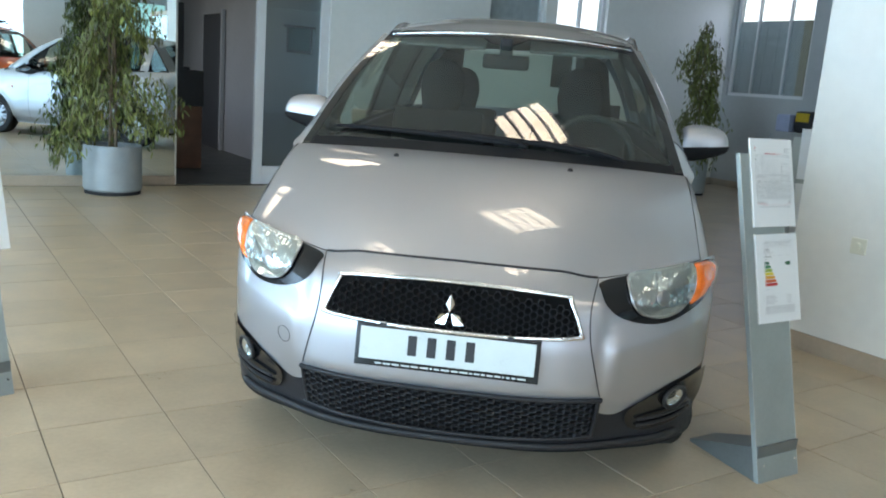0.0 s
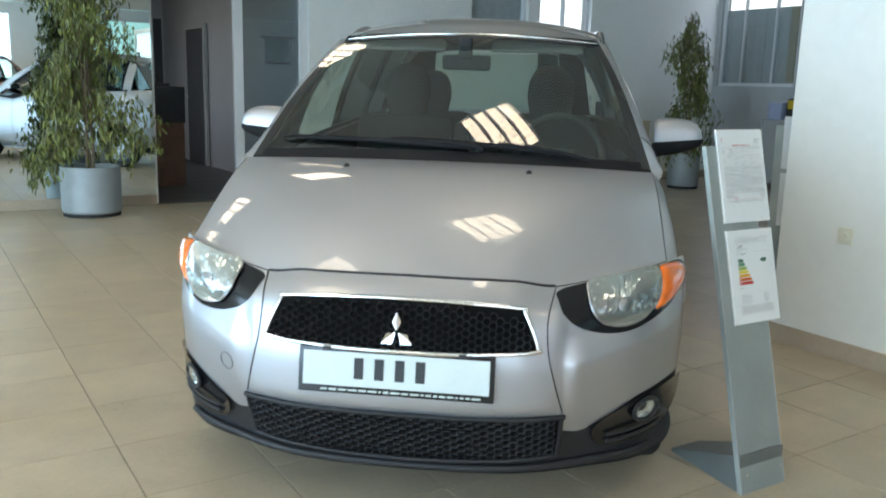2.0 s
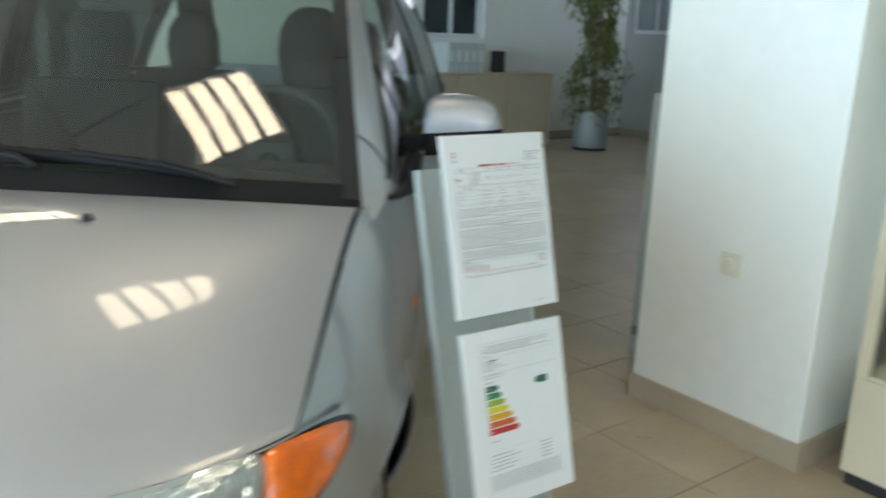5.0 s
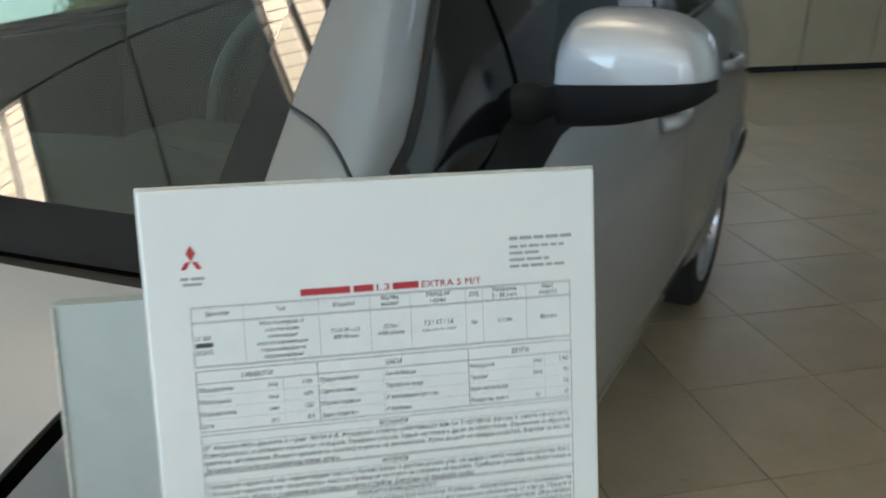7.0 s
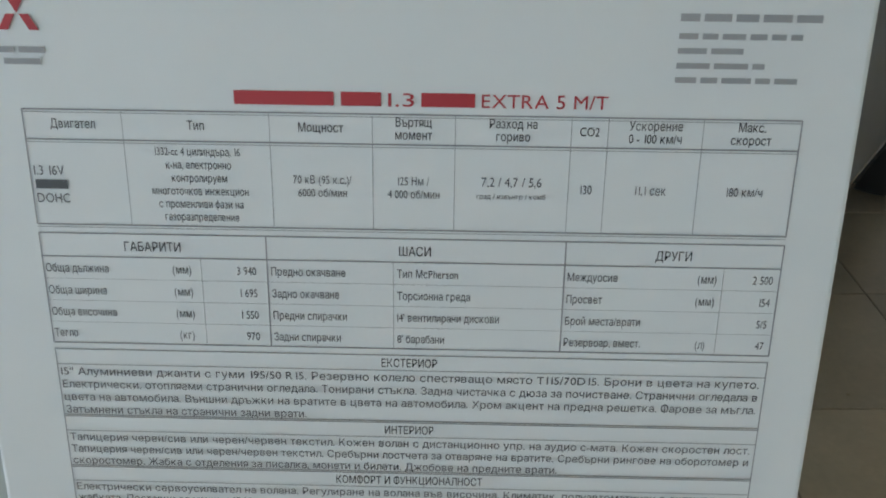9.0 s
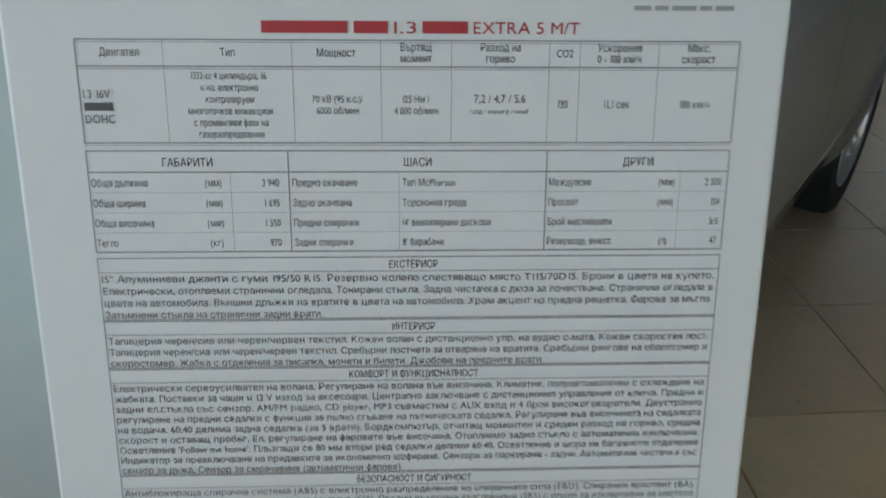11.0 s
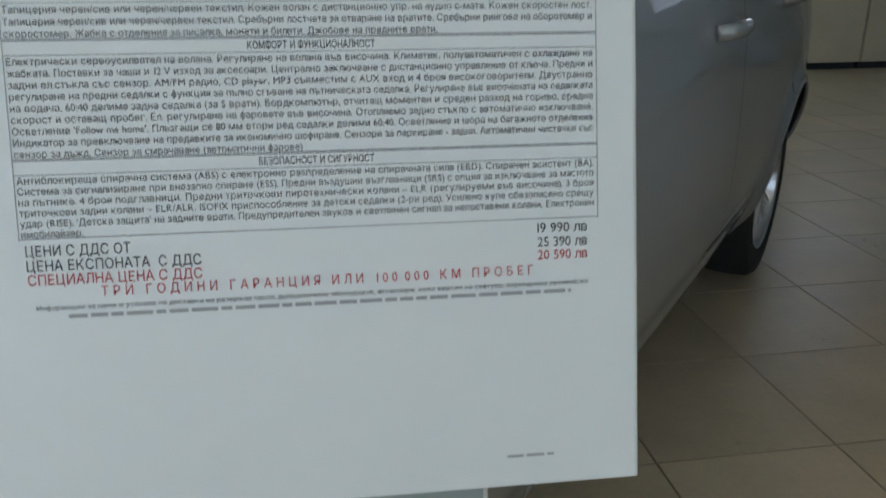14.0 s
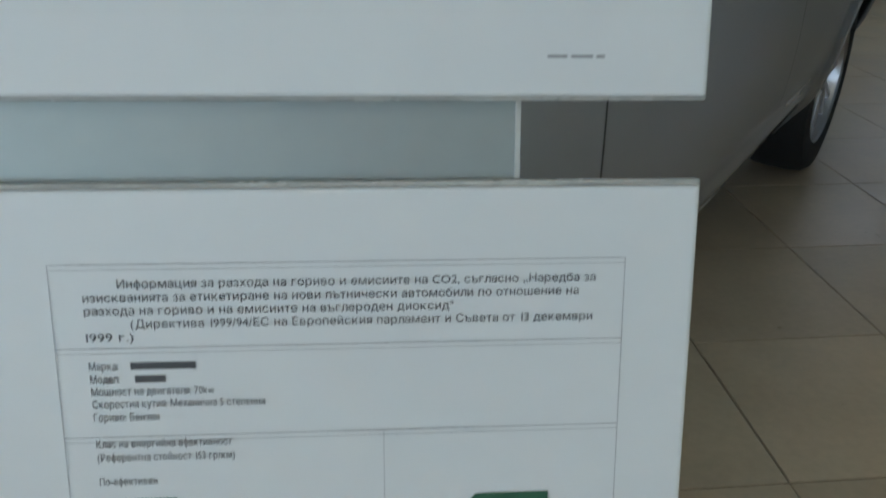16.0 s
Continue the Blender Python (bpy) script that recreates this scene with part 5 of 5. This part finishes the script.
        for y in np.linspace(1.12, 1.66, 20):
            top = np.interp(y, [1.12, 1.30, 1.46, 1.60, 1.66], [.02, .06, .22, .26, .10])
            low_ = np.interp(y, [1.12, 1.2, 1.45, 1.6], [.0, -.13, -.12, -.03])
            rows.append([(sd * (float(top_x(y)) + (float(rail_x(y)) - float(top_x(y))) * h + .012), y, float(top_z(y)) + (float(rail_z(y)) - float(top_z(y))) * h) for h in np.linspace(low_, top, 6)])
        sheet("sail", np.array(rows), MATTBLACK, mr, flip=sd < 0)
    # tail
    X, H = grid(-1, 1, 21, 0, 1, 20)
    zt = .25 + (1.12 - .25) * H
    yt = 3.90 - .06 * np.abs(X) ** 2 - .05 * H ** 2 - .03 * (1 - H)
    sheet("tailgate", np.stack([X * np.interp(H, [0, .3, .7, 1], [.72, .74, .70, .64]), yt, zt], -1), coat, car, "silver tailgate", flip=True)
    X, H = grid(-1, 1, 21, 0, 1, 8)
    rw = sheet("rear_window", np.stack([X * (.47 - .06 * H), 3.85 - .06 * X ** 2 - .30 * H, 1.12 + .375 * H], -1), GLASS, car, "rear window", flip=True)
    rw.visible_shadow = False
    for sd in (-1, 1):
        X, H = grid(.985, 1.36, 6, -.04, 1.06, 8)
        P = np.stack([sd * X * (.47 - .06 * H), 3.85 - .06 * X ** 2 - .30 * H, 1.12 + .375 * H], -1)
        sheet("tailgate_pillar", P, coat, car, "silver pillar beside the rear window", flip=sd > 0)
        sheet("pillar_lining", P + np.array([0, -.02, 0]), CABIN, car, flip=sd < 0)
    # cabin
    part("floor_pan", box(-.70, .70, .55, 3.8, .22, .30, bevel=.02), CABIN, car)
    part("engine_bulkhead", box(-.70, .70, .62, .66, .22, .78), INK, car)
    X, V = grid(-1, 1, 31, 0, 1, 12)
    a, b = screen_at(X, V * 0 + .03), np.stack([X * .70, 1.36 - .05 * X ** 2, .93 + .03 * np.exp(-((X - .48) / .25) ** 2)], -1)
    dsh = sheet("dashboard", a + (b - a) * V[..., None] + np.stack([0 * X, 0 * X, .03 * np.sin(np.pi * V) - .006], -1), DASH, car, "dark grey dashboard")
    part("dash_front", box(-.70, .70, 1.30, 1.36, .45, .93, bevel=.02), DASH, dsh)
    part("binnacle", box(.30, .62, 1.22, 1.37, .93, 1.0, bevel=.03), DASH, dsh)
    wheel = [(.42 + .185 * math.cos(a), 1.50 + .05 * math.sin(a), .98 + .178 * math.sin(a)) for a in np.linspace(0, 2 * math.pi, 40, endpoint=False)]
    sw = tube("steering_wheel", wheel, .016, DASH, car, "dark steering wheel", closed=True, sides=8)
    part("hub", box(.35, .49, 1.47, 1.52, .92, 1.03, bevel=.02), DASH, sw)
    tube("column", [(.42, 1.5, .98), (.42, 1.3, .88)], .035, DASH, sw, sides=8)
    for x in (-.37, .37):
        for y, h in ((1.95, 1.12), (2.85, 1.10)):
            seat = part("seat", box(x - .25, x + .25, y - .42, y + .10, .42, .58, bevel=.05), CABIN, car, "dark fabric seat", smooth=True)
            bm = box(-.25, .25, -.06, .07, 0, .62, bevel=.05)
            part("backrest", bm, CABIN, seat, m=Matrix.Translation((x, y + .08, .52)) @ pose(0, 0, 0, -14), smooth=True)
            lathe("headrest", [(0, .245), (.045, .24), (.085, .215), (.112, .165), (.12, .09), (.105, .0), (.075, -.06)], CABIN, seat, sides=28, m=Matrix.Translation((x, y + .26, h + .03)) @ pose(0, 0, 0, -10) @ Matrix.Diagonal((1, .46, 1, 1)))
    part("rear_view_mirror", box(-.105, .105, -.02, .02, -.032, .032, bevel=.014), RUBBER, car, m=Matrix.Translation((0, 1.55, 1.375)))
    part("sensor_pod", box(-.028, .028, -.02, .04, -.05, .04, bevel=.012), RUBBER, car, m=Matrix.Translation((0, 1.50, 1.44)))
    part("headlining", box(-.53, .53, 1.85, 3.4, 1.512, 1.52), LININGPALE, car)
    for sd in (-1, 1):
        part("sun_visor", box(-.2, .2, -.06, .06, -.008, .008, bevel=.006), LININGPALE, car, m=Matrix.Translation((sd * .30, 1.66, 1.455)) @ pose(0, 0, 0, 25))
        part("door_lining", box(-.015, .015, 1.35, 3.3, .35, 1.0, bevel=.01), CABIN, car, m=Matrix.Translation((sd * .70, 0, 0)))
    # wheels
    for sd in (-1, 1):
        for ya in (AXLE_F, AXLE_R):
            wh = thing("wheel", "", "", None)
            for key in list(wh.keys()):
                del wh[key]
            wh.parent, wh["label"] = car, "black tyre on a silver spoked alloy rim"
            wh.matrix_basis = Matrix.Translation((sd * .712, ya, WHEEL_R)) @ pose(0, 0, 0, 0, 90 * sd, 0)
            R0 = WHEEL_R
            lathe("tyre", [(.195, -.085), (.235, -.093), (R0 - .018, -.088), (R0 - .004, -.07), (R0, -.035), (R0, .035), (R0 - .004, .07), (R0 - .018, .088), (.235, .093), (.195, .085)], RUBBER, wh, sides=48)
            rim = lathe("rim", [(.03, .03), (.05, .05), (.055, .055)], ALLOY, wh, sides=24)
            lathe("barrel", [(.197, .088), (.190, .082), (.18, .03), (.18, -.085)], ALLOY, rim, sides=40)
            lathe("brake_disc", [(.0, .0), (.13, .0)], ALUDARK, rim, sides=32)
            bm = bmesh.new()
            for k in range(14):
                add_box(bm, .045, .192, -.010, .010, .045, .07, bevel=.004, m=Matrix.Rotation(2 * math.pi * (k // 2) / 7 + (.16 if k % 2 else -.16), 4, "Z"))
            part("spokes", bm, ALLOY, rim)
            lathe("hub_cap", [(0, .074), (.03, .072), (.045, .06), (.05, .04)], ALLOY, rim, sides=24)
    return car


car = build_car("silver metallic five-door hatchback parked on the tiled floor", SILVER, Matrix.Identity(4))

# a second car beyond the glazing side of the hall, seen in the mirror
orange = build_car("orange metallic hatchback parked farther back in the showroom", ORANGE, Matrix.Translation(bw(0.95, -3.3)) @ pose(0, 0, 0, 0, 0, 200) @ Matrix.Diagonal((1.03, 1.03, 1.12, 1)))
for y in (2.05, 2.95):
    tube("roof_bar", [(-.56, y, 1.56), (-.5, y, 1.635), (.5, y, 1.635), (.56, y, 1.56)], .014, BLACKTRIM, orange, sides=6)
for x in (-.3, .05):
    tube("carrier_rail", [(x, 1.75, 1.665), (x, 3.2, 1.665)], .02, BLACKTRIM, orange, sides=6)


# ---- plants ----
def planter(name, label, m, radius, height):
    p = thing(name, label, "planter", m)
    lathe("pot", [(0, 0.03), (radius * .93, 0.03), (radius * .96, 0.035), (radius, 0.05), (radius, height - .012), (radius - .004, height), (radius - .014, height), (radius - .016, height - .03), (radius - .03, height - .05)], STEELPOT, p, sides=48)
    lathe("base_ring", [(radius * .95, 0.032), (radius * .95, 0.0), (0, 0)], RUBBER, p, sides=40)
    lathe("soil", [(0, height - .045), (radius * .5, height - .04), (radius - .02, height - .055)], SOIL, p, sides=30)
    return p


def ficus(label, m, z0, z1, width, leaves, seed, low=0.0, shape=(.9, 1, .95, .7, .85, .8, .45)):
    """A weeping fig: braided stems, drooping twigs and many narrow leaves."""
    r = random.Random(seed)
    t = thing("potted_fig_tree", label, "plant", m)
    stems = []
    for k in range(3):
        a = 2.1 * k
        pts = [(0.03 * math.cos(a + 2.5 * f), 0.03 * math.sin(a + 2.5 * f), z0 - .04 + (z1 - z0) * .93 * f) for f in np.linspace(0, 1, 14)]
        stems.append(pts)
        tube("stem", pts, np.linspace(.016, .004, 14), BARK, t, sides=7)
    v, f, tips = [], [], []
    twv, twf = [], []
    clumps = []
    for k in range(int(10 + leaves / 420)):
        h = low + (1 - low) * (k + r.random()) / (10 + leaves / 420)
        clumps.append((h, r.uniform(0, 2 * math.pi), r.uniform(.55, 1.12)))
    for k in range(int(70 + leaves / 35)):
        h, a, reach = r.choice(clumps)
        h += r.gauss(0, .025)
        a += r.gauss(0, .5)
        hh = max(h, 0.0)
        env = width / 2 * np.interp(hh, [0, .15, .32, .5, .62, .8, 1], shape) * reach * r.uniform(.55, 1.05)
        zs = z0 + (z1 - z0) * (.10 + .88 * h)
        P0 = Vector((0, 0, zs))
        P1 = Vector((env * .6 * math.cos(a), env * .6 * math.sin(a), zs + r.uniform(.05, .18)))
        P2 = Vector((env * math.cos(a), env * math.sin(a), zs - r.uniform(.06, .30)))
        C = smooth_curve([P0, P1, P2], 8)
        k0 = len(twv)
        for q in C:
            twv += [(q[0] + .0022, q[1], q[2]), (q[0] - .0011, q[1] + .0019, q[2]), (q[0] - .0011, q[1] - .0019, q[2])]
        twf += [(k0 + i * 3 + j, k0 + i * 3 + (j + 1) % 3, k0 + i * 3 + 3 + (j + 1) % 3, k0 + i * 3 + 3 + j) for i in range(7) for j in range(3)]
        tips.append(C)
    n = 0
    while n < leaves:
        C = r.choice(tips)
        i = min(7, int(8 * r.random() ** .42))
        q = Vector(C[i]) + Vector((r.gauss(0, .028), r.gauss(0, .028), r.gauss(-.01, .035)))
        L, w = r.uniform(.055, .095), r.uniform(.0075, .0125)
        a, dr = r.uniform(0, 2 * math.pi), r.uniform(.8, 1.52)
        d = Vector((math.cos(a) * math.cos(dr), math.sin(a) * math.cos(dr), -math.sin(dr)))
        s = d.cross(Vector((r.gauss(0, .4), r.gauss(0, .4), 1))).normalized() * w
        u = s.cross(d).normalized() * (.25 * w)
        k = len(v)
        v += [q, q + d * L * .35 + s + u, q + d * L * .4, q + d * L * .35 - s + u, q + d * L * .75 + s * .6, q + d * L * .78 - u, q + d * L * .75 - s * .6, q + d * L - u * 2]
        f += [(k, k + 2, k + 1), (k, k + 3, k + 2), (k + 1, k + 2, k + 5, k + 4), (k + 2, k + 3, k + 6, k + 5), (k + 4, k + 5, k + 7), (k + 5, k + 6, k + 7)]
        n += 1
    link("twig_mass", twv, twf, BARK, t)["kind"] = "stuff"
    ob = link("crown", v, f, LEAF, t, "drooping crown of small dark green leaves", smooth=False)
    ob["kind"] = "stuff"
    return t


leaf_nt = LEAF.node_tree
geo, mr = leaf_nt.nodes.new("ShaderNodeNewGeometry"), leaf_nt.nodes.new("ShaderNodeMapRange")
mr.inputs["To Min"].default_value, mr.inputs["To Max"].default_value = .55, 1.7
vary = leaf_nt.nodes.new("ShaderNodeHueSaturation")
src = leaf_nt.nodes["Principled BSDF"].inputs["Base Color"].links[0].from_socket
leaf_nt.links.new(geo.outputs["Random Per Island"], mr.inputs["Value"])
leaf_nt.links.new(mr.outputs[0], vary.inputs["Value"])
leaf_nt.links.new(src, vary.inputs["Color"])
leaf_nt.links.new(vary.outputs[0], leaf_nt.nodes["Principled BSDF"].inputs["Base Color"])

P1 = bw(.34, 6.40)
planter("planter", "round grey metal planter standing before the mirror", Matrix.Translation(P1), .265, .46)
ficus("tall weeping fig with green and browning leaves in a grey planter", Matrix.Translation(P1), .44, 2.6, 1.2, 6200, 11, -.07, (.95, 1, .9, .62, .78, .8, .6))
P2 = bw(7.90, 5.93)
planter("planter", "round grey metal planter beside the wooden cabinet", Matrix.Translation(P2), .212, .47)
ficus("slim dark weeping fig in a grey planter by the wall", Matrix.Translation(P2), .45, 2.2, .95, 3200, 12, -.02, (.75, .8, .9, .45, .6, .95, .35))


# ---- cabinets along the back wall ----
def cabinet(a0, a1, label):
    c = thing("cabinet", label, "cabinet", RB @ pose(a0, 6.18, 0), group="cabinets along the wall")
    w, d, h = a1 - a0, .45, .90
    bm = bmesh.new()
    add_box(bm, 0, .018, .02, d, .06, h - .025)
    add_box(bm, w - .018, w, .02, d, .06, h - .025)
    add_box(bm, .018, w - .018, .02, d, .06, .08)
    add_box(bm, .018, w - .018, d - .012, d, .08, h - .025)
    part("body", bm, WOOD, c)
    part("plinth", box(.01, w - .01, .05, d, 0, .06), DARK, c)
    part("top", box(-.004, w + .004, -.01, d, h - .025, h, bevel=.003), WOOD, c)
    for k in range(2):
        x0, x1 = k * w / 2 + .003, (k + 1) * w / 2 - .003
        dr = part("door", box(x0, x1, 0, .018, .065, h - .03, bevel=.002), WOOD, c)
        hx = (x0 + x1) / 2
        tube("handle", smooth_curve([(hx - .07, 0, h - .085), (hx - .06, -.022, h - .09), (hx, -.026, h - .1), (hx + .06, -.022, h - .09), (hx + .07, 0, h - .085)], 16), .005, ALLOY, dr, sides=6)
    return c


for a0, a1 in ((2.95, 4.55), (4.57, 6.0), (6.02, 7.45)):
    cabinet(a0, a1, "pale beech office cabinet with two closed doors")
for k in range(5):
    b = thing("ring_binder", "white ring binder standing on the cabinet", "binder", RB @ pose(5.96 + k * .105, 6.30, .90), group="binders on the cabinet")
    part("cover", box(0, .085, 0, .29, 0, .32, bevel=.004), PLATEWHITE, b)
    part("spine_label", box(.015, .07, -.003, -.0005, .12, .24), PAPER, b)
b = thing("black_speaker", "small black speaker on the cabinet", "speaker", RB @ pose(6.69, 6.32, .90))
part("case", box(0, .11, 0, .14, 0, .24, bevel=.012), DARK, b)
lathe("cone", [(0, .004), (.02, .0), (.036, .006), (.04, .0)], RUBBER, b, sides=20, m=pose(.055, -.001, .14, 90))

# counter by the side window
dk = thing("counter", "grey office counter along the side wall", "counter", RB @ pose(WR - .02, 4.25, 0, 0, 0, 90))
part("top", box(0, 1.35, 0, .55, .925, .955, bevel=.003), GREYWALL, dk)
for x in (.02, 1.30):
    part("side_panel", box(x, x + .03, .03, .53, 0, .924), GREYWALL, dk)
part("front_panel", box(.051, 1.299, .49, .51, .08, .924), GREYWALL, dk)
bg = thing("shoulder_bag", "black bag with a yellow panel on the counter", "bag", RB @ pose(WR - .40, 4.98, .955, 0, 0, -90))
part("body", box(-.27, 0, -.09, .09, 0, .30, bevel=.05), DARK, bg, smooth=True)
part("panel", box(-.24, -.04, -.100, -.08, .15, .27, bevel=.008), YELLOW, bg, "yellow fabric panel")
bx = thing("file_tray", "pale blue plastic tray on the counter", "tray", RB @ pose(WR - .40, 5.28, .955))
part("tray", box(-.14, .14, 0, .22, 0, .24, bevel=.03), BLUEPLASTIC, bx)

# ---- glass showcase beside the pillar ----
sc_ = thing("display_cabinet", "cream and beech display cabinet with glass shelves", "display cabinet", RB @ pose(2.755, -1.35, 0))
part("kick", box(.02, .46, .01, 1.29, 0, .05), DARK, sc_)
part("plinth", box(0, .48, 0, 1.30, .05, .36, bevel=.004), CREAM, sc_)
for x in (0, .44):
    for y in (0, 1.265):
        part("post", box(x, x + .035, y, y + .035, .36, 2.1, bevel=.003), CREAM, sc_)
part("head", box(0, .48, 0, 1.30, 2.1, 2.18, bevel=.004), CREAM, sc_)
part("back", box(.466, .478, .036, 1.264, .362, 2.098), CREAM, sc_)
part("deck", box(.01, .465, .036, 1.264, .361, .372), CREAM, sc_)
GREENEDGE = clear("glass_shelf", (.80, .93, .90))
for z in (.98, 1.55):
    part("shelf", box(.03, .46, .04, 1.26, z, z + .008), GREENEDGE, sc_, "clear glass shelf").visible_shadow = False
part("front_pane", box(.008, .013, .04, 1.26, .375, 2.098), PANE, sc_).visible_shadow = False
rg = thing("wall_clock", "round red framed clock in the display cabinet", "clock", RB @ pose(3.02, -.30, .475, 0, -80, 0))
tube("rim", [(.095 * math.cos(a), .095 * math.sin(a), 0) for a in np.linspace(0, 2 * math.pi, 40, endpoint=False)], .02, REDGLOSS, rg, closed=True, sides=10)
lathe("face", [(0, .004), (.088, .004), (.09, 0)], PLATEWHITE, rg, sides=32)
st2 = thing("red_trivet", "red three-armed stand lying in the display cabinet", "trivet", RB @ pose(2.95, -.20, .385))
for a in (.3, 2.4, 4.5):
    tube("arm", smooth_curve([(0, 0, .03), (.05 * math.cos(a), .05 * math.sin(a), .028), (.12 * math.cos(a), .12 * math.sin(a), -.002)], 10), np.linspace(.012, .009, 10), REDGLOSS, st2, sides=8)
bt = thing("bottle", "blue plastic bottle in the display cabinet", "bottle", RB @ pose(3.05, -.33, .372 + .2))
lathe("flask", [(0, 0), (.045, 0), (.05, .02), (.05, .16), (.03, .22), (.018, .25), (.018, .28), (0, .28)], BLUEPLASTIC, bt, sides=24)
part("riser", box(-.06, .06, -.06, .06, -.2, 0), CREAM, bt)


# ---- two more info stands ----
def plain_stand(label, foot, yaw, corner):
    r = Vector((math.cos(yaw), math.sin(yaw), 0))
    nb = Vector((-math.sin(yaw), math.cos(yaw), 0))
    v = Vector((0, 0, 1)) * math.cos(STILT) + nb * math.sin(STILT)
    o = Vector(foot) - r * corner + v * FOOT
    s = info_stand(label, stand_frame(o.x, o.y, o.z, yaw, STILT))
    card("price_card", 0.0, s, "white printed card")
    card("energy_card", -SH - GAP, s, "white printed card")
    return s


plain_stand("grey aluminium info stand with white cards for another car", (-1.655, .42, 0), 1.0, .172)
plain_stand("grey aluminium info stand half hidden behind the pillar", bw(3.032, 1.026), -.19, -.03)


# ---- floor tiles, nearest ones singly ----
def tile_mesh(name, s):
    b, h = 0.0012, 0.0030
    g = s / 2 - 0.0014
    v = [(-g, -g, -h), (g, -g, -h), (g, g, -h), (-g, g, -h), (-g + b, -g + b, 0), (g - b, -g + b, 0), (g - b, g - b, 0), (-g + b, g - b, 0)]
    return v, [(4, 5, 6, 7), (0, 1, 5, 4), (1, 2, 6, 5), (2, 3, 7, 6), (3, 0, 4, 7)]


tv, tf = tile_mesh("tile", TS)
tme = bpy.data.meshes.new("tile")
tme.from_pydata(tv, [], tf)
tme.materials.append(TILE)
rest_v, rest_f = [], []
rt = random.Random(3)
single = 0
for i in range(-17, 34):
    for j in range(-22, 31):
        a, b = T0[0] + (i + .5) * TS, T0[1] + (j + .5) * TS
        if not (-6.9 < a < WR + .2 and -7.9 < b < WB + .1):
            continue
        dz = rt.uniform(-.0003, .0003)
        if -3 <= i <= 9 and -4 <= j <= 16 and single < 300:
            ob = bpy.data.objects.new("tile", tme)
            scene.collection.objects.link(ob)
            ob.parent = floor
            ob.matrix_basis = Matrix.Translation((a, b, dz))
            single += 1
        else:
            k = len(rest_v)
            rest_v += [(a + p[0], b + p[1], p[2] + dz) for p in tv]
            rest_f += [tuple(q + k for q in f) for f in tf]
ob = link("floor_tiles", rest_v, rest_f, TILE, None, smooth=False, m=RB)
tagged(ob, "beige square floor tiles farther off", "floor", kind="stuff")
